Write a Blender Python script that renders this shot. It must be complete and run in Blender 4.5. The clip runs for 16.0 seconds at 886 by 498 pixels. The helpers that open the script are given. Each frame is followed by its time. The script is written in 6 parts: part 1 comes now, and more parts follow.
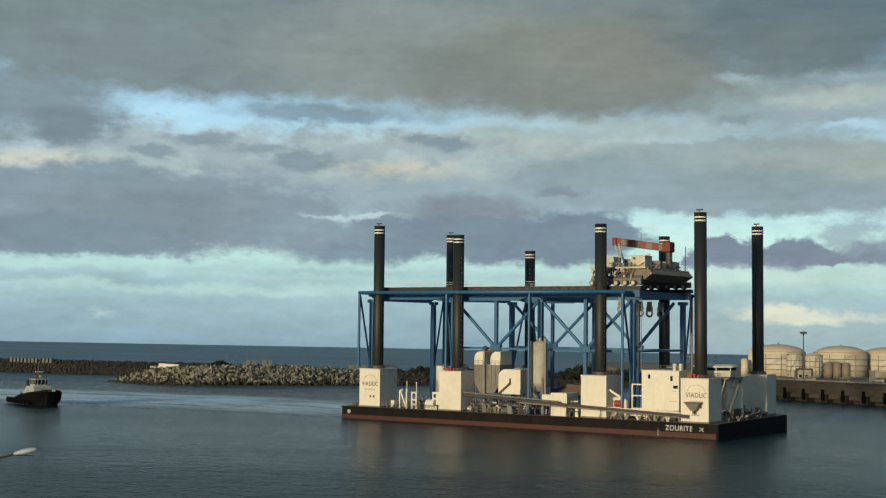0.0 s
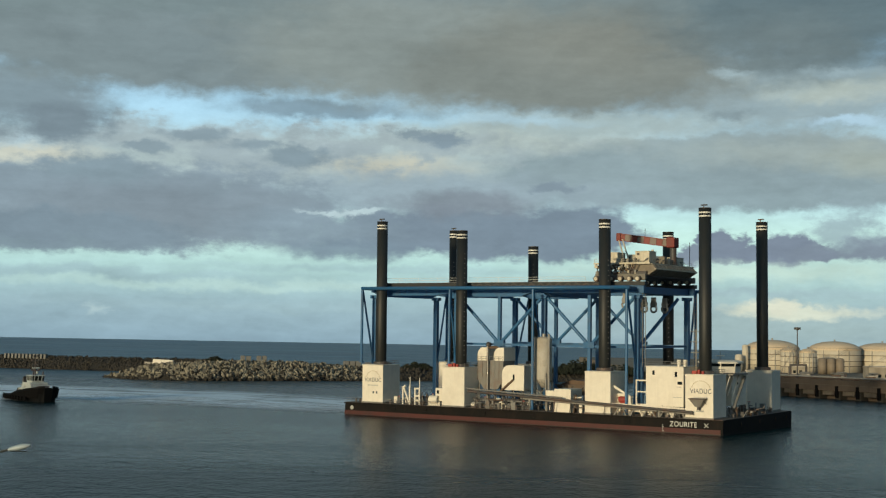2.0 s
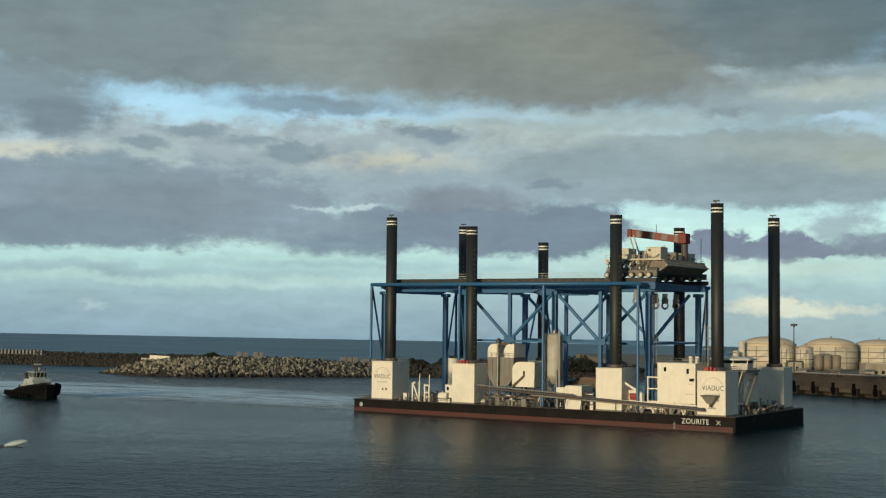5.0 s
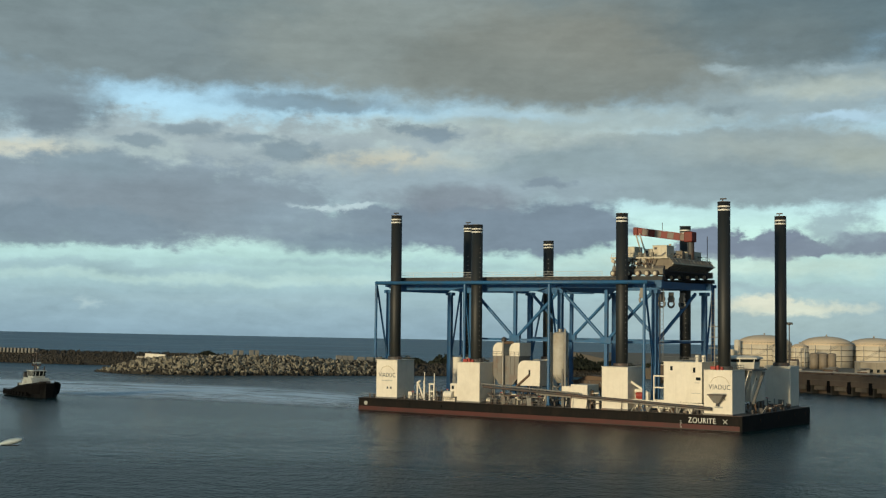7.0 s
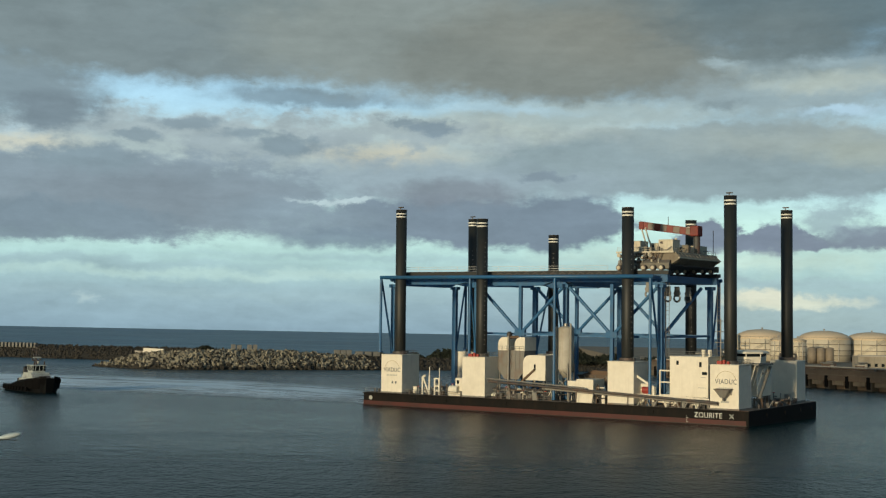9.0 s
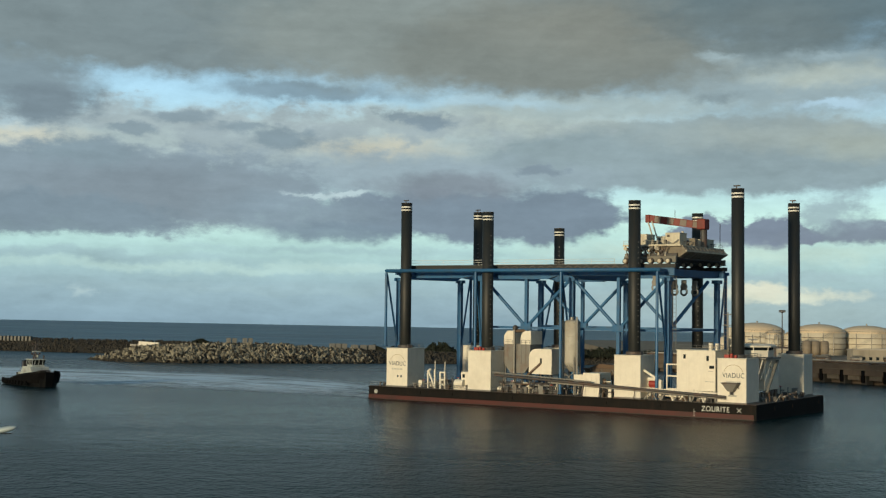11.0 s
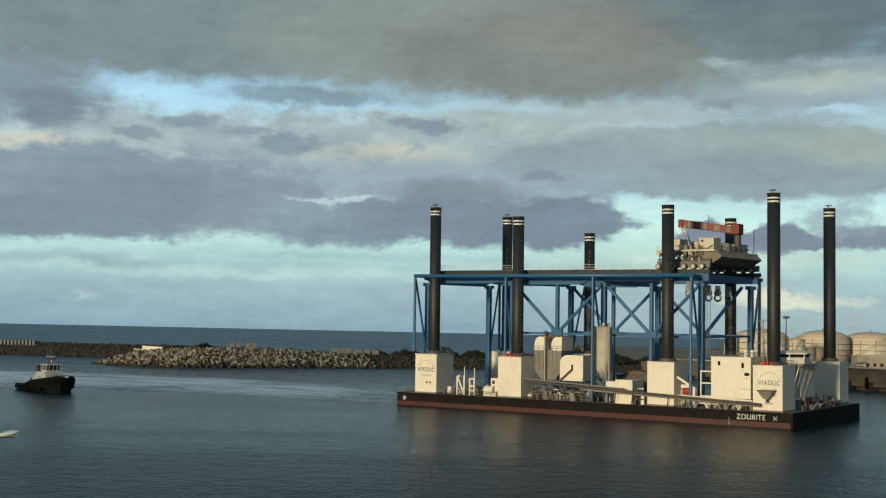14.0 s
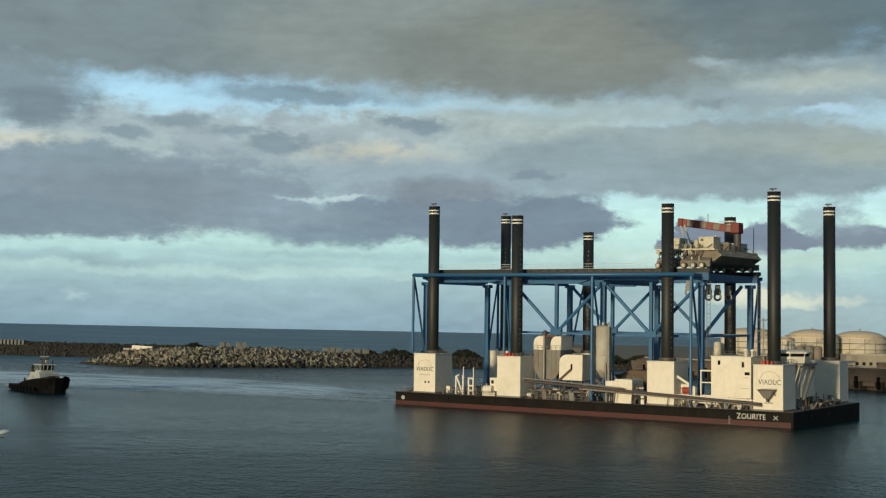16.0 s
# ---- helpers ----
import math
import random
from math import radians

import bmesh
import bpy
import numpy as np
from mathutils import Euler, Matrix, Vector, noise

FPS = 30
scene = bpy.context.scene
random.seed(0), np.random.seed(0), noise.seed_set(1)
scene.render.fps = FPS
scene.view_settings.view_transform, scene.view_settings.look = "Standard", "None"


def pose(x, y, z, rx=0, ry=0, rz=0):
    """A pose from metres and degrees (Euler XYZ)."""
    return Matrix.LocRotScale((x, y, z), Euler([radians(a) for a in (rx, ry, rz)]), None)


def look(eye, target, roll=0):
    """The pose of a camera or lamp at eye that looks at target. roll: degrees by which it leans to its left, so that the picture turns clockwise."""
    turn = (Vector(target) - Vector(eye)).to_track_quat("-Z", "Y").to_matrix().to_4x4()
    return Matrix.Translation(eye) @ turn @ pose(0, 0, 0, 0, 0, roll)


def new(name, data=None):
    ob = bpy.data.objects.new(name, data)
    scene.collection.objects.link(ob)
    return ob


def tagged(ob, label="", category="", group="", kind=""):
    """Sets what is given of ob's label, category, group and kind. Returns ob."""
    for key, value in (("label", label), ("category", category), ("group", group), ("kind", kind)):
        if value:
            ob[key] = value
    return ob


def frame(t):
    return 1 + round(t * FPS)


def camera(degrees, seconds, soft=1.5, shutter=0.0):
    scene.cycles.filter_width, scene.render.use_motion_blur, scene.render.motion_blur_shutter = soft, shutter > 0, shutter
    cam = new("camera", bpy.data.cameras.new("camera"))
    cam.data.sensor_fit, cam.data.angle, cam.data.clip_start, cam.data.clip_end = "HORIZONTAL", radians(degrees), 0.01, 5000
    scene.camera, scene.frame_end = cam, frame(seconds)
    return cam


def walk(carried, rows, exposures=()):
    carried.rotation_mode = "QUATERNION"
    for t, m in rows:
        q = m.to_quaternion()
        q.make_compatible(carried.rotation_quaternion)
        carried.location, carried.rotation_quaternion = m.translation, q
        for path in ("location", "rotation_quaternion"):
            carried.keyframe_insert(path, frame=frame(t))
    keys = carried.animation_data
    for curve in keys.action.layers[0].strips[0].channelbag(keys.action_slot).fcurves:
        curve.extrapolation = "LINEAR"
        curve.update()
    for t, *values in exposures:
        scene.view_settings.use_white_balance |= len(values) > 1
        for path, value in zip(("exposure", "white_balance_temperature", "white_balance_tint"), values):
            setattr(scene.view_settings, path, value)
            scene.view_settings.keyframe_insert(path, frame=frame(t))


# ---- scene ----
cam = camera(37.37, 16.0, soft=1.25)
EYE = (0.0, 0.0, 19.96)


def aim(pan, tilt, roll):
    a, b = radians(pan), radians(tilt)
    d = (math.sin(a) * math.cos(b), math.cos(a) * math.cos(b), math.sin(b))
    return look(EYE, tuple(e + 100 * k for e, k in zip(EYE, d)), roll)


walk(cam, [(t, aim(pan, tilt, roll)) for t, pan, tilt, roll in (
    (0, -0.534, 4.225, 1.048),
    (0.5, -0.335, 4.314, 1.100),
    (1, -0.304, 4.121, 1.027),
    (1.5, -0.309, 4.037, 1.008),
    (2, -0.290, 4.044, 1.038),
    (2.5, -0.223, 4.004, 1.065),
    (3, -0.210, 3.948, 1.031),
    (3.5, -0.203, 3.882, 1.033),
    (4, -0.182, 3.930, 1.057),
    (6.5, -0.043, 3.792, 1.094),
    (7, 0.033, 3.815, 1.106),
    (7.5, 0.048, 3.647, 1.111),
    (8, 0.039, 3.638, 1.151),
    (8.5, 0.066, 3.627, 1.118),
    (11, 0.329, 3.291, 1.073),
    (11.1, 0.035, 3.70, 1.150),
    (11.5, 0.037, 3.719, 1.170),
    (12, 0.036, 3.681, 1.178),
    (12.5, 0.039, 3.642, 1.174),
    (13, 0.055, 3.638, 1.155),
    (13.5, 0.101, 3.562, 1.178),
    (14, 0.159, 3.513, 1.225),
    (14.5, 0.279, 3.577, 1.212),
    (15, 0.400, 3.512, 1.207),
    (15.5, 0.421, 3.547, 1.214),
    (16, 0.590, 3.489, 1.180),
)])

# ---- light ----
SUN_AZ, SUN_EL = 213.0, 7.0      # degrees clockwise from +y, above the horizon
world = bpy.data.worlds.new("sky")
scene.world = world
world.use_nodes = True
wn, wl = world.node_tree.nodes, world.node_tree.links
wn.clear()


def srgb(r, g, b):
    return tuple(((c / 255 + 0.055) / 1.055) ** 2.4 if c > 10 else c / 255 / 12.92 for c in (r, g, b)) + (1.0,)


def math_node(op, a, b=0.0):
    n = wn.new("ShaderNodeMath")
    n.operation = op
    for i, v in enumerate((a, b)):
        if isinstance(v, (int, float)):
            n.inputs[i].default_value = v
        else:
            wl.new(v, n.inputs[i])
    return n.outputs[0]


tc = wn.new("ShaderNodeTexCoord")
sep = wn.new("ShaderNodeSeparateXYZ")
wl.new(tc.outputs["Generated"], sep.inputs[0])
az = math_node("MULTIPLY", math_node("ARCTAN2", sep.outputs[0], sep.outputs[1]), 57.2958)
el = math_node("MULTIPLY", math_node("ARCSINE", sep.outputs[2]), 57.2958)
plane = wn.new("ShaderNodeCombineXYZ")
wl.new(az, plane.inputs[0])
wl.new(el, plane.inputs[1])


def sky_noise(scale, detail, sx, sy, rough=0.55):
    m = wn.new("ShaderNodeMapping")
    m.inputs["Scale"].default_value = (sx, sy, 1)
    wl.new(plane.outputs[0], m.inputs[0])
    n = wn.new("ShaderNodeTexNoise")
    n.inputs["Scale"].default_value = scale
    n.inputs["Detail"].default_value = detail
    n.inputs["Roughness"].default_value = rough
    wl.new(m.outputs[0], n.inputs["Vector"])
    return n


# billows push the outlines of the clouds about
bill = sky_noise(0.6, 9, 0.7, 1.0, 0.6)
shift = wn.new("ShaderNodeVectorMath")
shift.operation = "MULTIPLY_ADD"
wl.new(bill.outputs["Color"], shift.inputs[0])
shift.inputs[1].default_value = (4.0, 1.2, 0)
shift.inputs[2].default_value = (-2.0, -0.6, 0)
moved = wn.new("ShaderNodeVectorMath")
wl.new(plane.outputs[0], moved.inputs[0])
wl.new(shift.outputs[0], moved.inputs[1])
fine = sky_noise(2.4, 8, 0.6, 1.0, 0.6)
shift2 = wn.new("ShaderNodeVectorMath")
shift2.operation = "MULTIPLY_ADD"
wl.new(fine.outputs["Color"], shift2.inputs[0])
shift2.inputs[1].default_value = (1.3, 0.5, 0)
shift2.inputs[2].default_value = (-0.65, -0.25, 0)
torn_plane = wn.new("ShaderNodeVectorMath")
wl.new(moved.outputs[0], torn_plane.inputs[0])
wl.new(shift2.outputs[0], torn_plane.inputs[1])
moved = torn_plane
wisp = sky_noise(0.9, 9, 0.6, 1.1, 0.62)
torn = math_node("SUBTRACT", wisp.outputs[0], 0.5)

clear_sky = wn.new("ShaderNodeValToRGB")
wl.new(math_node("DIVIDE", el, 60.0), clear_sky.inputs[0])
ramp = clear_sky.color_ramp
ramp.elements[0].position, ramp.elements[0].color = 0.0, srgb(134, 164, 180)
ramp.elements[1].position, ramp.elements[1].color = 1.0, srgb(95, 130, 170)
for deg, col in ((1.5, (143, 175, 188)), (3.2, (170, 208, 208)), (4.6, (193, 232, 224)), (6.0, (180, 218, 224)), (9.3, (172, 214, 234)), (11.0, (166, 210, 236)), (15, (132, 172, 205)), (25, (112, 145, 180))):
    e = ramp.elements.new(deg / 60)
    e.color = srgb(*col)
nishita = wn.new("ShaderNodeTexSky")
nishita.sky_type = "NISHITA"
nishita.sun_disc = False
nishita.sun_elevation, nishita.sun_rotation = radians(SUN_EL), radians(SUN_AZ)
air = wn.new("ShaderNodeMix")
air.data_type = "RGBA"
air.blend_type = "ADD"
air.inputs[0].default_value = 0.012
wl.new(clear_sky.outputs[0], air.inputs[6])
wl.new(nishita.outputs[0], air.inputs[7])
sky = air.outputs[2]


def cloud(caz, cel, raz, rel, colour, cover=1.0, edge=0.25, lean=0.0, ragged=0.35):
    """One bank of cloud: its middle and half sizes in degrees."""
    global sky
    m = wn.new("ShaderNodeMapping")
    m.vector_type = "TEXTURE"
    m.inputs["Location"].default_value = (caz, cel, 0)
    m.inputs["Rotation"].default_value = (0, 0, radians(lean))
    m.inputs["Scale"].default_value = (raz, rel, 1)
    wl.new(moved.outputs[0], m.inputs[0])
    d = wn.new("ShaderNodeVectorMath")
    d.operation = "LENGTH"
    wl.new(m.outputs[0], d.inputs[0])
    ma = wn.new("ShaderNodeMath")
    ma.operation = "MULTIPLY_ADD"
    wl.new(torn, ma.inputs[0])
    ma.inputs[1].default_value = ragged * 2
    wl.new(d.outputs["Value"], ma.inputs[2])
    s = wn.new("ShaderNodeMapRange")
    s.interpolation_type = "SMOOTHSTEP"
    s.inputs["From Min"].default_value, s.inputs["From Max"].default_value = 1 + edge, 1 - edge
    s.inputs["To Max"].default_value = cover
    wl.new(ma.outputs[0], s.inputs["Value"])
    mix = wn.new("ShaderNodeMix")
    mix.data_type = "RGBA"
    wl.new(s.outputs[0], mix.inputs[0])
    wl.new(sky, mix.inputs[6])
    mix.inputs[7].default_value = srgb(*colour)
    sky = mix.outputs[2]


# the deck of cloud goes on overhead and all round
cloud(0, 52, 400, 36, (84, 110, 124), 0.95, 0.12)
# banks out of view, added to lower the light from the sides
for far_az in (-95, -56):
    cloud(far_az, 9, 24, 6.5, (112, 119, 118), 0.9, 0.3, ragged=0.8)
for far_az in (60, 100, 145):      # heavier unseen cloud away from the sun, added to darken right-hand faces
    cloud(far_az, 7, 25, 9.0, (78, 88, 96), 0.95, 0.25, ragged=0.5)
cloud(-147, 7, 34, 6.5, (222, 196, 150), 0.9, 0.5, ragged=0.8)      # unseen glow round the low sun, added to warm the front faces
cloud(-0.55, 7.71, 27.19, 1.43, (168, 184, 184), cover=0.9, edge=0.5)
cloud(12.81, 7.40, 10.87, 1.66, (140, 160, 166), cover=0.95, edge=0.12, ragged=0.1)
cloud(-17.99, 7.52, 2.47, 0.49, (206, 208, 192), cover=0.8, edge=0.8)
cloud(-18.70, 8.23, 2.97, 0.35, (180, 205, 215), cover=0.7, edge=0.8)
cloud(-2.89, 7.66, 2.97, 0.44, (196, 196, 178), cover=0.8, edge=0.8)
cloud(1.82, 8.97, 5.44, 0.54, (176, 188, 180), cover=0.8, edge=0.8)
cloud(15.15, 8.35, 5.19, 0.64, (164, 178, 174), cover=0.7, edge=0.7)
cloud(18.11, 7.80, 2.22, 0.59, (168, 180, 170), cover=0.6, edge=0.7)
cloud(-10.52, 8.43, 7.91, 0.64, (162, 179, 184), cover=0.8, edge=0.6, ragged=2.6)
cloud(-0.67, 8.69, 4.45, 0.54, (156, 173, 178), cover=0.7, edge=0.6, ragged=2.6)
cloud(-8.07, 7.68, 3.95, 0.64, (152, 169, 175), cover=0.8, edge=0.6, ragged=2.2)
cloud(-1.12, 6.39, 8.16, 0.94, (150, 170, 180), cover=0.9, edge=0.5)
cloud(-5.67, 9.94, 4.08, 0.37, (132, 158, 172), cover=0.95, edge=0.5, ragged=0.3)
cloud(-18.09, 10.02, 3.21, 1.48, (130, 150, 159), edge=0.5, ragged=0.4)
cloud(-16.90, 8.81, 1.73, 0.84, (122, 140, 150), edge=0.5, ragged=0.5)
cloud(-14.01, 5.63, 9.64, 1.83, (138, 157, 168), edge=0.2, ragged=0.6)
cloud(-12.59, 5.57, 5.44, 1.29, (128, 143, 153), cover=0.8, edge=0.7)
cloud(-17.19, 4.35, 6.18, 0.89, (124, 143, 155), cover=0.95, edge=0.22)
cloud(-15.22, 7.01, 2.22, 0.54, (132, 152, 162), cover=0.9, edge=0.6, ragged=0.8)
cloud(1.14, 4.78, 6.67, 1.14, (124, 142, 156), edge=0.22, ragged=0.55)
cloud(0.63, 6.00, 3.21, 0.49, (128, 140, 150), cover=0.85, edge=0.6)
cloud(5.83, 4.88, 2.35, 1.19, (122, 140, 154), edge=0.2, ragged=0.4)
cloud(-6.03, 4.73, 3.46, 0.84, (136, 156, 168), cover=0.9, edge=0.5)
cloud(-4.04, 3.99, 2.72, 0.44, (124, 144, 158), cover=0.9, edge=0.5)
cloud(14.92, 10.71, 6.43, 1.73, (144, 162, 166), cover=0.92, edge=0.4)
cloud(16.77, 10.77, 2.72, 0.49, (184, 196, 186), cover=0.7, edge=0.8, ragged=0.8)
cloud(12.57, 11.37, 0.99, 0.25, (178, 196, 196), cover=0.8, edge=0.8)
cloud(16.76, 9.48, 1.73, 0.17, (176, 208, 226), cover=0.8, edge=0.8)
cloud(-7.78, 15.09, 32.13, 3.71, (120, 137, 140), edge=0.22, ragged=0.3)
cloud(-11.84, 12.06, 10.38, 1.63, (124, 140, 144), edge=0.3, ragged=0.3)
cloud(-1.24, 12.58, 8.16, 2.37, (135, 147, 145), edge=0.35, ragged=0.25)
cloud(5.26, 11.91, 7.41, 2.17, (127, 136, 132), edge=0.35, ragged=0.2)
cloud(7.23, 13.15, 5.44, 1.48, (134, 136, 126), cover=0.4, edge=0.8)
cloud(16.09, 14.04, 6.18, 2.47, (98, 118, 125), cover=0.95, edge=0.5, ragged=0.3)
cloud(14.46, 12.73, 2.97, 1.24, (112, 126, 128), cover=0.7, edge=0.8)
cloud(11.75, 4.22, 1.0, 0.66, (124, 138, 154), edge=0.18, ragged=0.15)
cloud(12.81, 4.04, 1.73, 0.35, (124, 138, 154), edge=0.2, ragged=0.15)
cloud(14.6, 4.22, 1.5, 0.68, (125, 139, 155), edge=0.18, ragged=0.2)
cloud(16.06, 4.04, 1.48, 0.35, (128, 142, 157), edge=0.25, ragged=0.2)
cloud(10.32, 4.08, 0.74, 0.37, (128, 142, 156), edge=0.22, ragged=0.2)
cloud(18.09, 4.17, 1.24, 0.59, (130, 145, 158), edge=0.3, ragged=0.3)
cloud(16.86, 5.24, 1.14, 0.94, (150, 172, 180), cover=0.8, edge=0.6, ragged=1.8)
cloud(-7.44, 2.26, 12.85, 0.20, (188, 218, 212), cover=0.6, edge=0.8)
cloud(-15.76, 2.65, 7.41, 0.22, (154, 182, 190), cover=0.6, edge=0.8)
cloud(-4.03, 3.12, 7.41, 0.17, (160, 190, 196), cover=0.5, edge=0.8)
cloud(-2.51, 1.43, 17.30, 0.20, (160, 188, 194), cover=0.5, edge=0.8)
cloud(12.58, 2.62, 6.43, 0.64, (172, 204, 202), cover=0.7, edge=0.8)
cloud(12.58, 3.27, 6.43, 0.35, (196, 222, 210), cover=0.8, edge=0.8)
cloud(12.11, 2.30, 6.43, 0.22, (156, 180, 188), cover=0.6, edge=0.8)
cloud(13.5, 0.8, 8.0, 1.0, (166, 188, 186), cover=0.7, edge=0.8)
cloud(-15.01, 1.07, 0.64, 0.17, (182, 206, 208), cover=0.7, edge=0.8)
cloud(15.02, 1.56, 2.72, 0.32, (214, 222, 204), edge=0.5, ragged=0.5)
cloud(13.98, 1.79, 0.99, 0.30, (220, 224, 204), edge=0.5, ragged=0.4)
cloud(6.28, 9.49, 6.67, 0.49, (162, 180, 180), cover=0.85, edge=0.5)
cloud(2.31, 9.64, 2.97, 0.20, (172, 206, 222), cover=0.6, edge=0.8)
cloud(-6.85, 7.89, 1.48, 0.32, (130, 150, 160), cover=0.9, edge=0.5, ragged=0.9)
cloud(-8.33, 8.23, 1.14, 0.22, (132, 152, 162), cover=0.85, edge=0.5, ragged=0.9)
cloud(-11.25, 8.69, 1.48, 0.30, (134, 154, 164), cover=0.9, edge=0.5, ragged=0.9)
cloud(-13.14, 8.02, 0.99, 0.22, (134, 154, 164), cover=0.85, edge=0.5, ragged=0.9)
cloud(-0.54, 8.84, 0.89, 0.32, (128, 148, 160), cover=0.9, edge=0.5, ragged=0.8)
cloud(-1.79, 9.01, 0.59, 0.22, (130, 150, 160), cover=0.85, edge=0.5, ragged=0.8)
cloud(4.45, 6.84, 0.84, 0.22, (128, 146, 158), cover=0.85, edge=0.5, ragged=0.6)
cloud(12.28, 9.83, 0.89, 0.25, (128, 146, 152), cover=0.8, edge=0.6, ragged=0.6)
cloud(12.21, 11.57, 1.09, 0.17, (170, 194, 202), cover=0.5, edge=0.9, ragged=0.6)
cloud(16.77, 11.51, 1.48, 0.17, (170, 194, 202), cover=0.5, edge=0.9, ragged=0.8)
cloud(-5.07, 5.59, 1.24, 0.1, (190, 212, 216), cover=0.75, edge=0.6, ragged=1.2)
cloud(-3.6, 5.71, 0.89, 0.1, (190, 212, 216), cover=0.75, edge=0.6, ragged=1.2)
# soft light and dark inside the banks
tone = 0.6
for n_, amount in ((sky_noise(0.35, 7, 0.5, 1.3), 0.4), (sky_noise(1.3, 8, 0.5, 1.2, 0.6), 0.3), (sky_noise(1.1, 6, 0.07, 1.7), 0.16)):
    tone = math_node("ADD", math_node("MULTIPLY", n_.outputs[0], amount), tone)
def relief(scale, du, dv, amount, base):
    pair = []
    for k in (0, 1):
        m = wn.new("ShaderNodeMapping")
        m.inputs["Scale"].default_value = (0.55, 1.15, 1)
        m.inputs["Location"].default_value = (du * k, dv * k, 0)
        wl.new(moved.outputs[0], m.inputs[0])
        n = wn.new("ShaderNodeTexNoise")
        n.inputs["Scale"].default_value, n.inputs["Detail"].default_value, n.inputs["Roughness"].default_value = scale, 6, 0.55
        wl.new(m.outputs[0], n.inputs["Vector"])
        pair.append(n.outputs[0])
    return math_node("ADD", math_node("MULTIPLY", math_node("SUBTRACT", pair[0], pair[1]), amount), base)


tone = relief(0.7, 0.12, -0.22, 0.3, tone)
shade = wn.new("ShaderNodeMix")
shade.data_type = "RGBA"
shade.blend_type = "MULTIPLY"
shade.inputs[0].default_value = 1.0
wl.new(sky, shade.inputs[6])
wl.new(tone, shade.inputs[7])
bg = wn.new("ShaderNodeBackground")
bg.inputs["Strength"].default_value = 1.0
wl.new(shade.outputs[2], bg.inputs[0])
wout = wn.new("ShaderNodeOutputWorld")
wl.new(bg.outputs[0], wout.inputs[0])

sun = new("sun", bpy.data.lights.new("sun", "SUN"))
sun.data.energy, sun.data.angle, sun.data.color = 2.95, radians(4.0), (1.0, 0.83, 0.53)
toward = Vector((math.sin(radians(SUN_AZ)) * math.cos(radians(SUN_EL)), math.cos(radians(SUN_AZ)) * math.cos(radians(SUN_EL)), math.sin(radians(SUN_EL))))
sun.rotation_euler = toward.to_track_quat("Z", "Y").to_euler()
sun.location = toward * 300


# ---- materials ----
def material(name, colour, rough=0.6, metal=0.0, dirt=None, dirt_amount=0.3, dirt_scale=0.4, grain=6.0, bump=0.05, streaks=0.0, each=0.0, spec=0.5):
    """Painted, rusted or stony surface: base colour with grain, stains (dirt), run-down streaks and relief."""
    m = bpy.data.materials.new(name)
    m.use_nodes = True
    n, l = m.node_tree.nodes, m.node_tree.links
    p = n["Principled BSDF"]
    p.inputs["Roughness"].default_value, p.inputs["Metallic"].default_value = rough, metal
    p.inputs["Specular IOR Level"].default_value = spec
    co = n.new("ShaderNodeTexCoord")

    def tex(scale, detail, squash=(1, 1, 1)):
        mp = n.new("ShaderNodeMapping")
        mp.inputs["Scale"].default_value = squash
        l.new(co.outputs["Object"], mp.inputs[0])
        t = n.new("ShaderNodeTexNoise")
        t.inputs["Scale"].default_value, t.inputs["Detail"].default_value = scale, detail
        l.new(mp.outputs[0], t.inputs["Vector"])
        return t.outputs[0]

    def mixed(fac, a, b, blend="MIX"):
        x = n.new("ShaderNodeMix")
        x.data_type, x.blend_type = "RGBA", blend
        for i, v in ((0, fac), (6, a), (7, b)):
            if isinstance(v, (float, int)):
                x.inputs[i].default_value = v
            elif isinstance(v, tuple):
                x.inputs[i].default_value = (*v[:3], 1)
            else:
                l.new(v, x.inputs[i])
        return x.outputs[2]

    def ranged(v, lo, hi, to):
        r = n.new("ShaderNodeMapRange")
        r.inputs["From Min"].default_value, r.inputs["From Max"].default_value, r.inputs["To Max"].default_value = lo, hi, to
        l.new(v, r.inputs["Value"])
        return r.outputs[0]

    col = mixed(ranged(tex(grain, 5), 0.3, 0.75, 0.35), tuple(colour), tuple(c * 0.72 for c in colour))
    if dirt:
        col = mixed(ranged(tex(dirt_scale, 7), 0.48, 0.72, dirt_amount), col, dirt)
        if streaks:
            col = mixed(ranged(tex(1.0, 6, (1.6, 1.6, 0.12)), 0.5, 0.8, streaks), col, dirt)
    if each:
        info = n.new("ShaderNodeObjectInfo")
        geo = n.new("ShaderNodeNewGeometry")
        add = n.new("ShaderNodeMath")
        add.operation = "ADD"
        l.new(info.outputs["Random"], add.inputs[0])
        l.new(geo.outputs["Random Per Island"], add.inputs[1])
        col = mixed(ranged(add.outputs[0], 0.2, 1.8, each), col, tuple(c * 0.35 for c in colour))
    l.new(col, p.inputs["Base Color"])
    if bump:
        b = n.new("ShaderNodeBump")
        b.inputs["Strength"].default_value, b.inputs["Distance"].default_value = 0.6, bump
        l.new(tex(grain * 0.7, 6), b.inputs["Height"])
        l.new(b.outputs[0], p.inputs["Normal"])
    return m


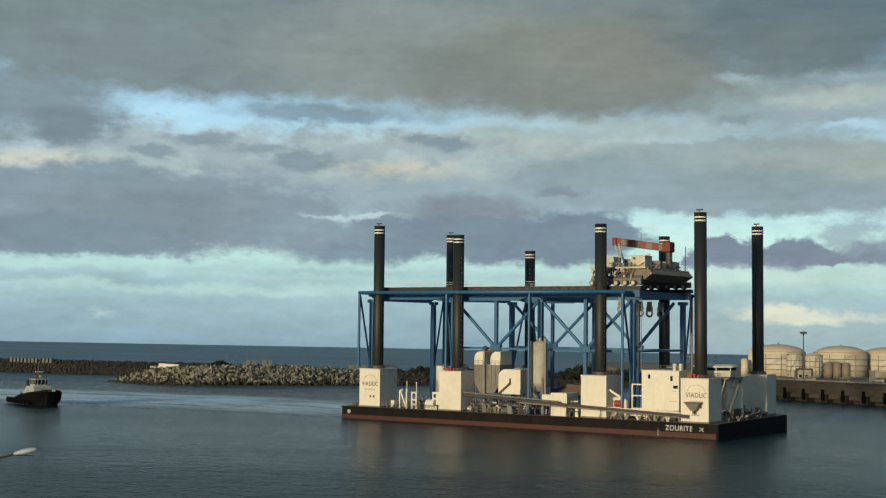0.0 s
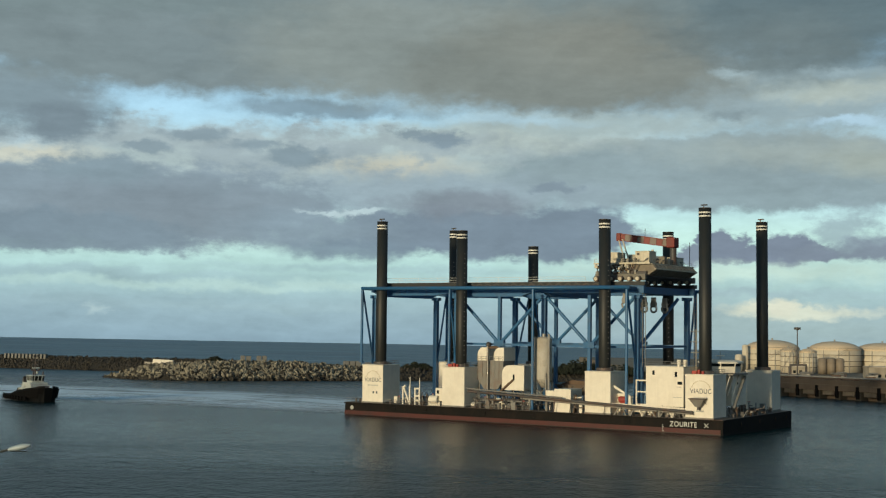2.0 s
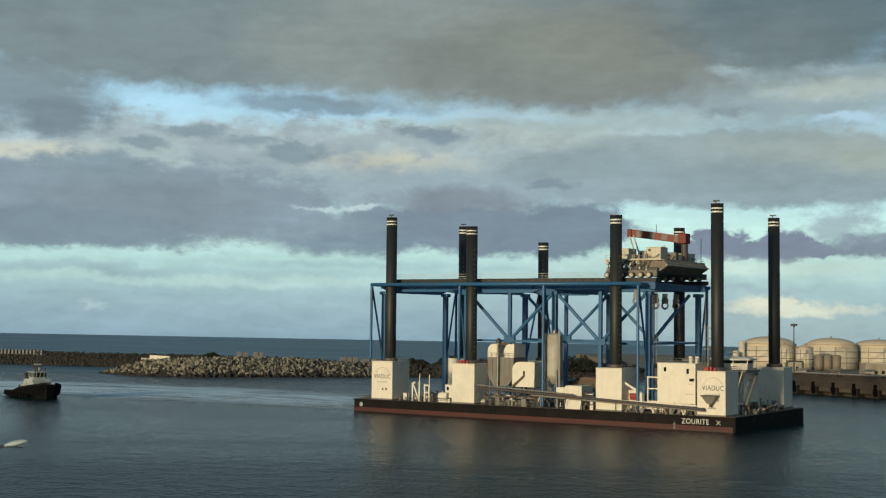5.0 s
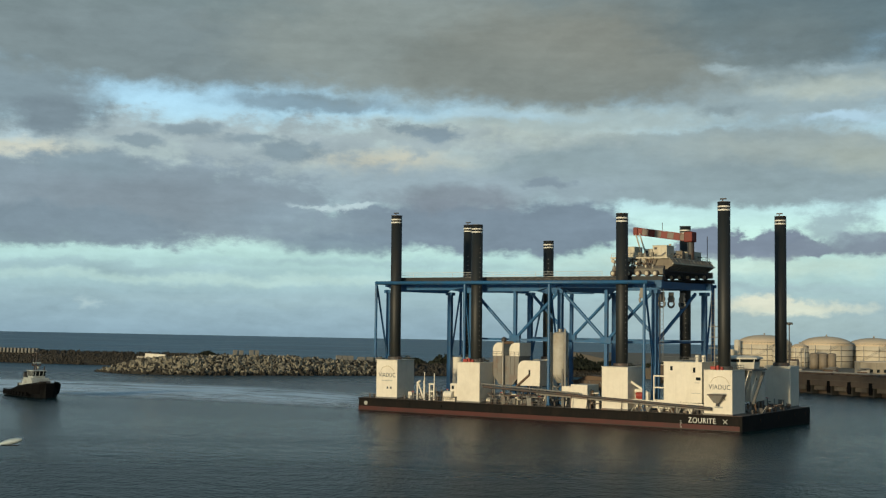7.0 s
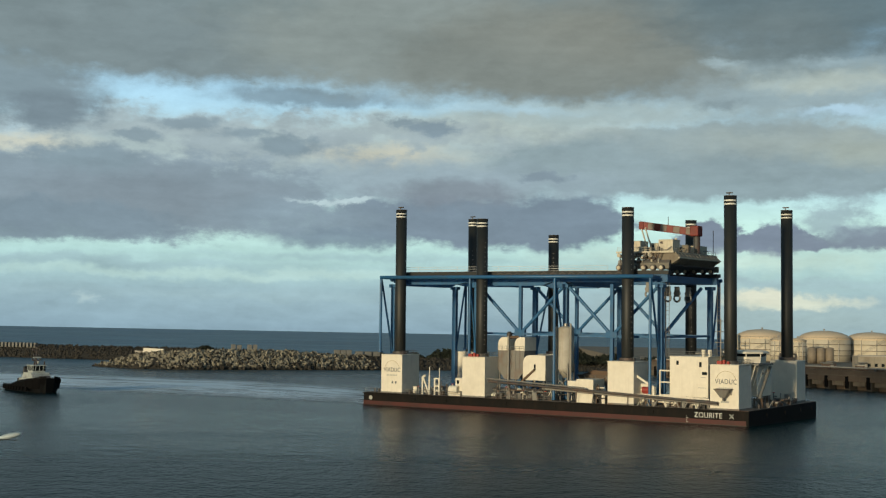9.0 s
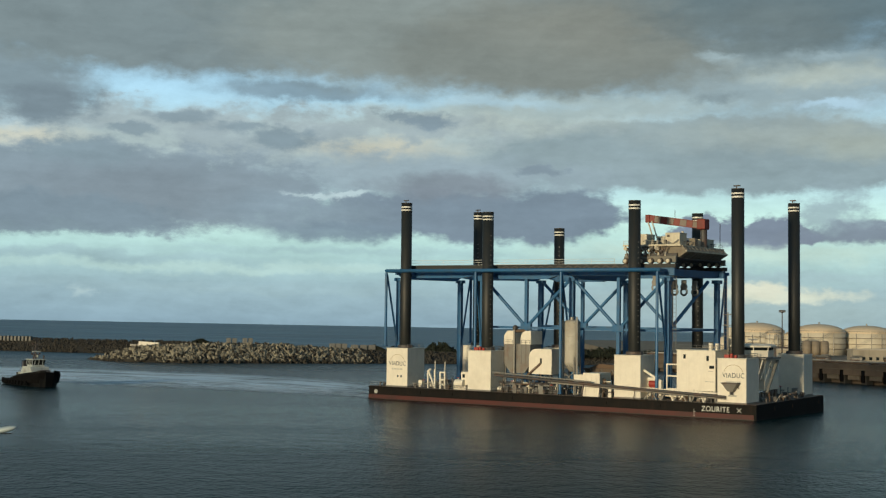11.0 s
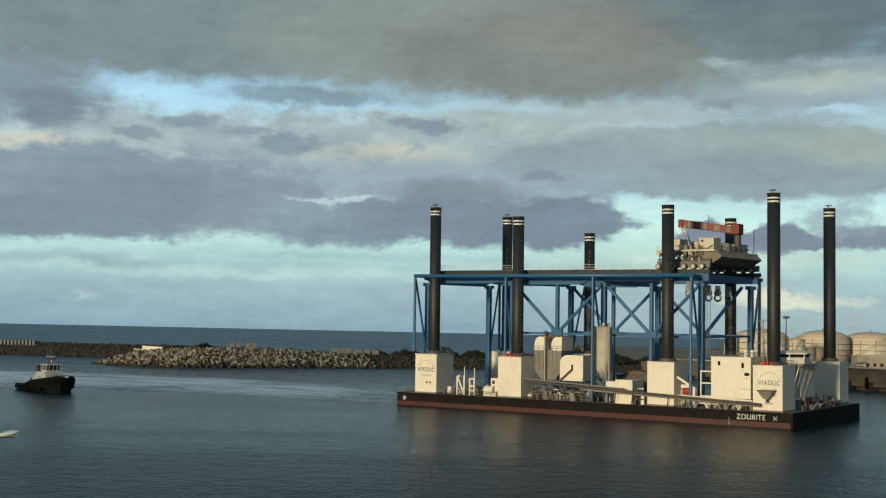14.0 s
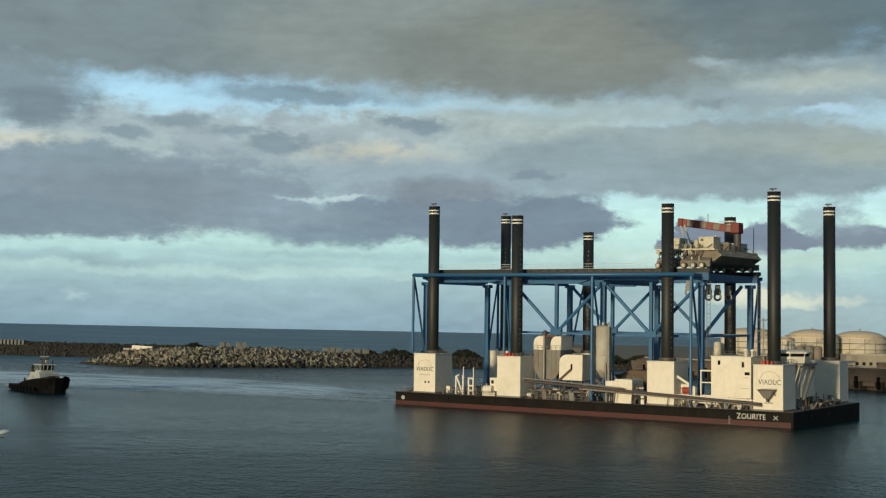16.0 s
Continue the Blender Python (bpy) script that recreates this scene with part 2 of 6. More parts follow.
RUST = (0.16, 0.07, 0.035)
white_paint = material("white_paint", (0.80, 0.745, 0.625), 0.5, dirt=(0.42, 0.35, 0.25), dirt_amount=0.18, dirt_scale=0.25, grain=0.8, bump=0.01, streaks=0.16)
grey_paint = material("grey_paint", (0.20, 0.195, 0.175), 0.55, dirt=RUST, dirt_amount=0.5, grain=2.0, bump=0.02, streaks=0.3)
blue_paint = material("blue_paint", (0.024, 0.125, 0.275), 0.45, dirt=(0.07, 0.09, 0.11), dirt_amount=0.4, grain=2.0, bump=0.01, streaks=0.3)
black_steel = material("black_steel", (0.015, 0.0185, 0.019), 0.55, dirt=(0.03, 0.025, 0.019), dirt_amount=0.5, dirt_scale=0.3, grain=3.0, bump=0.03, streaks=0.45)
hull_black = material("hull_black", (0.007, 0.0065, 0.006), 0.65, dirt=(0.022, 0.014, 0.010), dirt_amount=0.4, dirt_scale=0.25, grain=2.0, bump=0.04, streaks=0.5, spec=0.15)
hull_red = material("hull_red", (0.072, 0.011, 0.0075), 0.6, dirt=(0.03, 0.011, 0.009), dirt_amount=0.6, dirt_scale=0.2, grain=1.5, bump=0.03, streaks=0.4)
weed = material("weed", (0.03, 0.017, 0.012), 0.4, dirt=(0.012, 0.012, 0.008), dirt_amount=0.8, dirt_scale=0.3, grain=1.5, bump=0.04)
deck_grey = material("deck_grey", (0.11, 0.10, 0.09), 0.8, dirt=RUST, dirt_amount=0.6, grain=1.0, bump=0.03)
dark_steel = material("dark_steel", (0.06, 0.06, 0.06), 0.55, dirt=RUST, dirt_amount=0.5, grain=3.0, bump=0.02, streaks=0.3)
galvanised = material("galvanised", (0.25, 0.245, 0.225), 0.45, 0.3, dirt=(0.2, 0.16, 0.12), dirt_amount=0.4, grain=4.0, bump=0.01)
rusty = material("rusty", (0.13, 0.085, 0.055), 0.8, dirt=(0.10, 0.05, 0.03), dirt_amount=0.6, grain=3.0, bump=0.04)
red_paint = material("red_paint", (0.50, 0.05, 0.03), 0.5, dirt=(0.2, 0.05, 0.03), dirt_amount=0.4, grain=2.0, bump=0.01)
band_white = material("band_white", (0.72, 0.72, 0.66), 0.5, dirt=(0.35, 0.32, 0.26), dirt_amount=0.4, grain=3.0, bump=0.0)
ink = material("ink", (0.05, 0.07, 0.08), 0.6, grain=5.0, bump=0.0)
ink_pale = material("ink_pale", (0.42, 0.42, 0.38), 0.6, grain=5.0, bump=0.0)
glass_dark = material("glass_dark", (0.015, 0.02, 0.022), 0.08, grain=1.0, bump=0.0)
rubber = material("rubber", (0.006, 0.006, 0.0065), 0.85, grain=8.0, bump=0.03, spec=0.05)
stone = material("stone", (0.37, 0.335, 0.25), 0.9, dirt=(0.09, 0.08, 0.065), dirt_amount=0.6, dirt_scale=0.5, grain=1.2, bump=0.12, each=1.1)
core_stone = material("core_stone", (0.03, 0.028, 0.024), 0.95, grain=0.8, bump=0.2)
dark_stone = material("dark_stone", (0.05, 0.045, 0.036), 0.95, dirt=(0.03, 0.028, 0.024), dirt_amount=0.7, dirt_scale=0.3, grain=0.8, bump=0.2, each=0.6)
concrete = material("concrete", (0.46, 0.42, 0.36), 0.85, dirt=(0.2, 0.17, 0.13), dirt_amount=0.5, dirt_scale=0.25, grain=1.0, bump=0.04, streaks=0.4)
brown_steel = material("brown_steel", (0.12, 0.09, 0.066), 0.8, dirt=(0.06, 0.045, 0.035), dirt_amount=0.6, dirt_scale=0.15, grain=0.8, bump=0.05, streaks=0.5)
tank_paint = material("tank_paint", (0.62, 0.56, 0.44), 0.6, dirt=(0.38, 0.30, 0.2), dirt_amount=0.4, dirt_scale=0.08, grain=0.6, bump=0.02, streaks=0.3)
roof_paint = material("roof_paint", (0.66, 0.53, 0.37), 0.6, dirt=(0.40, 0.27, 0.15), dirt_amount=0.4, dirt_scale=0.08, grain=0.6, bump=0.02)
leaf_green = material("leaf_green", (0.02, 0.028, 0.016), 0.8, grain=1.0, bump=0.0, each=0.6)


def water_material(name="harbour_water", calm=1.0):
    m = bpy.data.materials.new(name)
    m.use_nodes = True
    n, l = m.node_tree.nodes, m.node_tree.links
    p = n["Principled BSDF"]
    p.inputs["Roughness"].default_value = 0.1
    p.inputs["IOR"].default_value = 1.19
    p.inputs["Specular Tint"].default_value = (0.66, 0.92, 1.0, 1)
    co = n.new("ShaderNodeTexCoord")
    sp = n.new("ShaderNodeSeparateXYZ")
    l.new(co.outputs["Object"], sp.inputs[0])
    rg = n.new("ShaderNodeMapRange")      # the open sea is rougher than the basin
    rg.inputs["From Min"].default_value, rg.inputs["From Max"].default_value = 380, 760
    rg.inputs["To Min"].default_value, rg.inputs["To Max"].default_value = 0.155, 0.155 + 0.19 * calm
    l.new(sp.outputs[1], rg.inputs["Value"])
    # distance haze put into the base colour: paler and bluer out to sea
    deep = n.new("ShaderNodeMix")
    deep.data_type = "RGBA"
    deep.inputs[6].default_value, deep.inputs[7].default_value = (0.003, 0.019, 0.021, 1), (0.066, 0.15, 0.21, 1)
    sea_haze = n.new("ShaderNodeMapRange")
    sea_haze.inputs["From Min"].default_value, sea_haze.inputs["From Max"].default_value = 450, 900
    l.new(sp.outputs[1], sea_haze.inputs["Value"])
    swell = n.new("ShaderNodeTexNoise")
    swell.inputs["Scale"].default_value, swell.inputs["Detail"].default_value = 0.01, 6
    sw = n.new("ShaderNodeMapping")
    sw.inputs["Scale"].default_value = (0.3, 1.0, 1)
    l.new(co.outputs["Object"], sw.inputs[0])
    l.new(sw.outputs[0], swell.inputs["Vector"])
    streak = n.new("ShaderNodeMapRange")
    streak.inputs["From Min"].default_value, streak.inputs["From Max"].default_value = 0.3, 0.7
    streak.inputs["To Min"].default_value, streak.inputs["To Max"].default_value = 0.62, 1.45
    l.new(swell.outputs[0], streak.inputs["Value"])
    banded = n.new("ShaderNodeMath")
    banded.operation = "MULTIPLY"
    l.new(sea_haze.outputs[0], banded.inputs[0])
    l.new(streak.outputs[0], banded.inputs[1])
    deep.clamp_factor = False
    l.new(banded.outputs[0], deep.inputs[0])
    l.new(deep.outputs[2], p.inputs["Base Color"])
    patch = n.new("ShaderNodeTexNoise")   # wind patches
    patch.inputs["Scale"].default_value, patch.inputs["Detail"].default_value = 0.012, 5
    pm = n.new("ShaderNodeMapping")
    pm.inputs["Scale"].default_value = (0.35, 1.6, 1)
    l.new(co.outputs["Object"], pm.inputs[0])
    l.new(pm.outputs[0], patch.inputs["Vector"])
    ad = n.new("ShaderNodeMath")
    ad.operation = "MULTIPLY_ADD"
    ad.inputs[1].default_value, ad.inputs[2].default_value = 0.16, -0.08
    l.new(patch.outputs[0], ad.inputs[0])
    chop = n.new("ShaderNodeMapRange")      # wind chop on the open basin before the barge
    chop.inputs["From Min"].default_value, chop.inputs["From Max"].default_value = 120, 260
    chop.inputs["To Min"].default_value, chop.inputs["To Max"].default_value = 0.21, 0.025
    l.new(sp.outputs[1], chop.inputs["Value"])
    both = n.new("ShaderNodeMath")
    l.new(rg.outputs[0], both.inputs[0])
    l.new(chop.outputs[0], both.inputs[1])
    sm = n.new("ShaderNodeMath")
    l.new(both.outputs[0], sm.inputs[0])
    l.new(ad.outputs[0], sm.inputs[1])
    l.new(sm.outputs[0], p.inputs["Roughness"])
    last = None
    for scale, squash, dist in ((0.05, (1, 0.6, 1), 0.6), (0.26, (1, 1.0, 1), 0.6), (0.9, (1.3, 0.9, 1), 0.5)):
        mp = n.new("ShaderNodeMapping")
        mp.inputs["Scale"].default_value = squash
        mp.inputs["Rotation"].default_value = (0, 0, 0.4 * scale)
        l.new(co.outputs["Object"], mp.inputs[0])
        t = n.new("ShaderNodeTexNoise")
        t.inputs["Scale"].default_value, t.inputs["Detail"].default_value = scale, 3
        l.new(mp.outputs[0], t.inputs["Vector"])
        b = n.new("ShaderNodeBump")
        b.inputs["Strength"].default_value, b.inputs["Distance"].default_value = 1.0, dist * calm
        l.new(t.outputs[0], b.inputs["Height"])
        if last:
            l.new(last, b.inputs["Normal"])
        last = b.outputs[0]
    l.new(last, p.inputs["Normal"])
    return m


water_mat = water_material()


# ---- building blocks ----
def empty(name, label, category, group="", m=None):
    ob = tagged(new(name), label, category, group)
    ob.empty_display_size = 1.0
    if m is not None:
        ob.matrix_basis = m
    return ob


def part(name, bm, mat, parent=None, label="", smooth=False, kind=""):
    """Links a bmesh as one mesh object under a thing or a part."""
    me = bpy.data.meshes.new(name)
    if smooth:
        for f in bm.faces:
            f.smooth = True
    bm.to_mesh(me)
    bm.free()
    me.materials.append(mat)
    ob = new(name, me)
    ob.parent = parent
    return tagged(ob, label, kind=kind)


def box(x0, x1, y0, y1, z0, z1, bevel=0.0, bm=None):
    bm = bm or bmesh.new()
    got = bmesh.ops.create_cube(bm, size=1)
    bmesh.ops.transform(bm, verts=got["verts"], matrix=Matrix.Translation(((x0 + x1) / 2, (y0 + y1) / 2, (z0 + z1) / 2)) @ Matrix.Diagonal((x1 - x0, y1 - y0, z1 - z0, 1)))
    if bevel:
        edges = {e for v in got["verts"] for e in v.link_edges}
        bmesh.ops.bevel(bm, geom=list(edges), offset=bevel, segments=2, affect="EDGES", profile=0.5)
    return bm


def tube(a, b, r, r2=None, seg=12, bm=None):
    """A round bar from a to b."""
    bm = bm or bmesh.new()
    a, b = Vector(a), Vector(b)
    m = Matrix.Translation((a + b) / 2) @ (b - a).to_track_quat("Z", "Y").to_matrix().to_4x4()
    bmesh.ops.create_cone(bm, cap_ends=True, segments=seg, radius1=r, radius2=r if r2 is None else r2, depth=(b - a).length, matrix=m)
    return bm


def beam(a, b, w, h, bm=None, bevel=0.0):
    """A box girder from a to b, w wide and h deep."""
    bm = bm or bmesh.new()
    a, b = Vector(a), Vector(b)
    d = b - a
    x = d.normalized()
    up = Vector((0, 0, 1)) if abs(x.z) < 0.95 else Vector((0, 1, 0))
    y = up.cross(x).normalized()
    z = x.cross(y)
    rot = Matrix((x, y, z)).transposed().to_4x4()
    got = bmesh.ops.create_cube(bm, size=1)
    bmesh.ops.transform(bm, verts=got["verts"], matrix=Matrix.Translation((a + b) / 2) @ rot @ Matrix.Diagonal((d.length, w, h, 1)))
    if bevel:
        bmesh.ops.bevel(bm, geom=list({e for v in got["verts"] for e in v.link_edges}), offset=bevel, segments=2, affect="EDGES", profile=0.5)
    return bm


def ball(x, y, z, r, seg=12, bm=None, squash=1.0):
    bm = bm or bmesh.new()
    bmesh.ops.create_uvsphere(bm, u_segments=seg, v_segments=max(6, seg // 2), radius=r, matrix=Matrix.Translation((x, y, z)) @ Matrix.Diagonal((1, 1, squash, 1)))
    return bm


def revolve(profile, seg=32, x=0, y=0):
    """A turned body from (radius, height) pairs."""
    bm = bmesh.new()
    rings = [[bm.verts.new((x + r * math.cos(2 * math.pi * i / seg), y + r * math.sin(2 * math.pi * i / seg), z)) for i in range(seg)] for r, z in profile]
    for lo, hi in zip(rings, rings[1:]):
        for i in range(seg):
            bm.faces.new((lo[i], lo[(i + 1) % seg], hi[(i + 1) % seg], hi[i]))
    bm.faces.new(list(reversed(rings[0])))
    bm.faces.new(rings[-1])
    return bm


def prism(outline, y0, y1):
    """An outline in x and z, drawn out from y0 to y1."""
    bm = bmesh.new()
    a = [bm.verts.new((x, y0, z)) for x, z in outline]
    b = [bm.verts.new((x, y1, z)) for x, z in outline]
    bm.faces.new(a)
    bm.faces.new(list(reversed(b)))
    for i in range(len(a)):
        j = (i + 1) % len(a)
        bm.faces.new((a[j], a[i], b[i], b[j]))
    bmesh.ops.recalc_face_normals(bm, faces=bm.faces)
    return bm


def lettering(text, size, mat, parent, m, name="lettering", label=""):
    c = bpy.data.curves.new(name, "FONT")
    c.body, c.size, c.extrude, c.align_x, c.space_character = text, size, 0.02, "CENTER", 1.1
    o = bpy.data.objects.new(name, c)
    me = bpy.data.meshes.new_from_object(o)
    bpy.data.objects.remove(o)
    me.materials.append(mat)
    ob = new(name, me)
    ob.parent = parent
    ob.matrix_basis = m
    return tagged(ob, label)


def railing(points, parent, z=1.1, mat=None, gap=2.5):
    """Posts and two rails along a line of points."""
    bm = bmesh.new()
    for a, b in zip(points, points[1:]):
        a, b = Vector(a), Vector(b)
        for k in (0.5, 1.0):
            tube(a + Vector((0, 0, z * k)), b + Vector((0, 0, z * k)), 0.045, seg=5, bm=bm)
        for i in range(max(1, int((b - a).length / gap)) + 1):
            q = a.lerp(b, i / max(1, int((b - a).length / gap)))
            tube(q, q + Vector((0, 0, z)), 0.045, seg=5, bm=bm)
    return part("railing", bm, mat or galvanised, parent)

# ---- the sea ----
def sea():
    bm = bmesh.new()
    ys = [-900, -100, 200, 600, 1000, 1600, 2600, 3600, 4300, 4900]
    rows = []
    for y in ys:
        rise = -0.1 + 7.6 * max(0.0, (y - 1600) / 3300) ** 1.5      # meets the true horizon at the sheet's end
        rows.append([bm.verts.new((x, y, rise)) for x in (-4800, -1600, -500, 0, 500, 1600, 4800)])
    for a, b in zip(rows, rows[1:]):
        for i in range(6):
            bm.faces.new((a[i], a[i + 1], b[i + 1], b[i]))
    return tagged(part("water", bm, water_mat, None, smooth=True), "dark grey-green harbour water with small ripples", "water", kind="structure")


sea()

# ---- the barge ----
BARGE = ((0, -28.71, 359.58, -33.306), (2, -26.34, 358.52, -33.568), (4, -23.98, 357.45, -33.826), (6.5, -21.05, 356.09, -34.140), (8.5, -18.72, 354.98, -34.386),
         (11, -15.81, 353.57, -34.686), (11.1, -12.37, 351.86, -35.035), (11.5, -11.91, 351.63, -35.080), (13, -10.19, 350.76, -35.250), (14.5, -8.47, 349.88, -35.418), (16, -6.76, 348.98, -35.583))
LEGS_X = (8.56, 34.4, 75.8, 101.7)
NEAR_Y, FAR_Y, DECK, TOP = 2.4, 39.7, 3.7, 13.8
aboard = []      # all that rides on the barge, with its place on it


def ride(ob, x=0, y=0, z=0, rz=0, on_gantry=False):
    place = pose(x, y, z, 0, 0, rz)
    if on_gantry:      # the gantry's frame stands a little out of level with the deck
        place = pose(0, 0, 0.48, 0, 0.257, 0) @ place
    aboard.append((ob, place))
    ob.matrix_basis = place
    return ob


def build_barge():
    b = ride(empty("jack_up_barge", "black and red jack-up barge with eight dark legs", "barge"))
    # hull with slightly raked ends
    hull = part("hull", prism([(-0.5, -2.0), (107.5, -2.0), (107.5, DECK), (-0.5, DECK)], -1.5, 44.4), hull_black, b, "black steel hull with rust streaks")
    part("boot_top", box(-0.56, 106.9, -1.56, 44.0, -1.9, 1.5), hull_red, b, "dull red band above the waterline")
    # darker strip over the lowest part of the red band
    part("weed_line", box(-0.6, 106.94, -1.6, 44.04, -1.9, 0.5), weed, b, "dark band along the waterline")
    part("deck", box(-0.3, 107.3, -1.3, 44.2, DECK, DECK + 0.05), deck_grey, b)
    part("rubbing_strake", box(-0.75, 107.75, -1.75, -1.5, DECK - 0.35, DECK - 0.05, 0.05), hull_black, b)
    heights = {(0, 0): 51.5, (1, 0): 48.2, (2, 0): 49.6, (3, 0): 51.3, (0, 1): 51.5, (1, 1): 46.1, (2, 1): 48.9, (3, 1): 50.6}
    for i, x in enumerate(LEGS_X):
        for j, y in enumerate((NEAR_Y, FAR_Y)):
            x = LEGS_X[i] - (1.1 if (i, j) == (0, 1) else 0.0)
            top = heights[i, j] + 1.05
            leg = part("leg", tube((x, y, -2), (x, y, top), 1.45, seg=32), black_steel, b, "dark steel leg tube with white bands", smooth=False)
            for f in leg.data.polygons:
                f.use_smooth = len(f.vertices) == 4
            part("cap", tube((x, y, top), (x, y, top + 0.12), 1.5, seg=32), dark_steel, leg)
            for k in (0.85, 1.65):
                part("band", tube((x, y, top - k - 0.36), (x, y, top - k), 1.475, seg=32), band_white, leg, "white painted band")
            # pin holes down two sides of the tube; pale plates imitate light falling through
            ang = radians(-26 if j == 0 else -62)
            bm = bmesh.new()
            z = 17.0
            while z < top - (5 if i == 1 else 9):
                c = Vector((x + 1.4 * math.cos(ang), y + 1.4 * math.sin(ang), z))
                beam(c, c + Vector((0.09 * math.cos(ang), 0.09 * math.sin(ang), 0)), 0.22, 0.24, bm)
                z += 1.25
            if (i, j) not in ((3, 0), (3, 1), (0, 0)):
                part("pin_row", bm, galvanised, leg, "row of pale plates standing in for light through pin holes", kind="stuff")
            else:
                bm.free()
            if (i, j) in ((0, 0), (3, 0), (0, 1), (3, 1)):
                lamp = part("beacon", tube((x - 0.3, y, top + 0.1), (x - 0.3, y, top + 0.7), 0.12, seg=8), dark_steel, leg)
                part("beacon_head", box(x - 1.0, x + 0.6, y - 0.2, y + 0.2, top + 0.65, top + 0.95, 0.08), dark_steel, lamp)
            y0, y1 = (-1.3, 6.5) if j == 0 else (36.9, 43.3)
            jh = part("jackhouse", box(x - 3.45, x + 3.4, y0, y1, DECK + 0.05, TOP, 0.1), white_paint, b, "white painted jackhouse round the leg")
            part("roof_rim", box(x - 3.55, x + 3.5, y0 - 0.1, y1 + 0.1, TOP, TOP + 0.18, 0.05), white_paint, jh)
            part("base_skirt", box(x - 3.55, x + 3.5, y0 - 0.06, y1 + 0.1, DECK + 0.05, DECK + 0.4, 0.04), grey_paint, jh)
            part("guide_collar", revolve([(1.62, TOP + 0.18), (2.0, TOP + 0.2), (2.0, TOP + 0.9), (1.62, TOP + 1.0)], 24, x, y), dark_steel, jh)
            if (i, j) in ((1, 0), (3, 0)):
                m = part("hydraulic_motor", box(x - 2.2, x - 1.0, y0 + 0.8, y0 + 1.7, TOP + 0.18, TOP + 0.95, 0.12), red_motor, jh, "red hydraulic unit")
                part("motor_cap", tube((x - 0.6, y0 + 1.3, TOP + 0.18), (x - 0.6, y0 + 1.3, TOP + 1.15), 0.36, seg=14), red_motor, m)
                part("motor_cap", tube((x + 0.4, y0 + 1.3, TOP + 0.18), (x + 0.4, y0 + 1.3, TOP + 0.85), 0.34, seg=14), red_motor, m)
            if j == 0:
                r = railing([(x + 3.2, y0 + 0.3, TOP + 0.18), (x + 3.2, y1 - 0.3, TOP + 0.18), (x - 3.2, y1 - 0.3, TOP + 0.18)], jh, 1.0, galvanised, 1.5)
    # signs on the end jackhouses
    for x, z, w in ((102.1, 9.6, 0.87), (8.7, 9.4, 0.92)):
        lettering("VIADUC", 1.6, ink, b, pose(x, -1.33, z, 90) @ Matrix.Diagonal((0.95 * w, 1, 1, 1)), "sign_lettering", "dark lettering on the white wall")
        bm = bmesh.new()
        for k in range(14):
            a0, a1 = radians(15 + k * 10.5), radians(15 + (k + 1) * 10.5)
            tube((x + 2.35 * math.cos(a0), -1.33, z + 0.7 + 2.2 * math.sin(a0)), (x + 2.35 * math.cos(a1), -1.33, z + 0.7 + 2.2 * math.sin(a1)), 0.05, seg=5, bm=bm)
        part("sign_arc", bm, sign_gold, b, "thin ochre arc above the lettering")
        for k in range(7):
            part("sign_bar", box(x - 1.7 + k * 0.5, x - 1.4 + k * 0.5, -1.325, -1.29, z - 1.1, z - 0.75), ink_pale, b)
    for k in range(2):
        part("sign_bar", box(8.6 + k * 1.1, 9.1 + k * 1.1, -1.325, -1.29, 6.3, 6.9), ink, b)
    lettering("ZOURITE", 1.9, band_white, b, pose(97.9, -1.55, 1.85, 90) @ Matrix.Diagonal((0.8, 0.9, 1, 1)), "ship_name", "white painted ship's name on the black hull")
    bm = beam((103.0, -1.53, 1.9), (104.0, -1.53, 2.85), 0.05, 0.16)
    beam((104.0, -1.53, 1.9), (103.0, -1.53, 2.85), 0.05, 0.16, bm)
    box(103.3, 103.7, -1.56, -1.5, 2.2, 2.55, bm=bm)
    part("hull_emblem", bm, ink_pale, b, "pale cross-shaped mark")
    part("draught_disc", tube((1.9, -1.53, 2.3), (1.9, -1.58, 2.3), 0.55, seg=20), ink_pale, b, "pale round mark near the hull's corner")
    # draught marks, fenders and scuppers on the hull
    for k in range(5):
        part("draught_bar", box(92.6, 92.8 + 0.25 * (k % 2), -1.59, -1.5, 0.2 + k * 0.45, 0.36 + k * 0.45), ink_pale, b)
    for yy in (10, 22, 33, 41):
        part("fairlead", tube((107.5, yy, 2.3), (107.65, yy, 2.3), 0.45, seg=14), hull_black, b)
    for xx in (16, 26, 44, 58, 70, 84):
        part("fairlead", box(xx - 0.5, xx + 0.5, -1.72, -1.5, 2.2, 2.9, 0.06), hull_black, b)
    railing([(12.5, -1.1, DECK + 0.05), (30.8, -1.1, DECK + 0.05)], b, 1.1, galvanised, 2.0)
    railing([(38.2, -1.1, DECK + 0.05), (57, -1.1, DECK + 0.05)], b, 1.1, galvanised, 2.0)
    railing([(-0.2, -1.1, DECK + 0.05), (4.8, -1.1, DECK + 0.05)], b, 1.1, galvanised, 1.6)
    for xx, yy in ((2.0, 0.2), (3.2, 0.4), (14, -0.6), (24, -0.7), (41, -0.7), (53, -0.8), (105.9, 9), (106.2, 22), (106.2, 33)):
        bl = part("bollard", revolve([(0.32, DECK + 0.05), (0.26, DECK + 0.2), (0.26, DECK + 0.75), (0.42, DECK + 0.8), (0.42, DECK + 0.95)], 12, xx, yy), dark_steel, b)
    return b


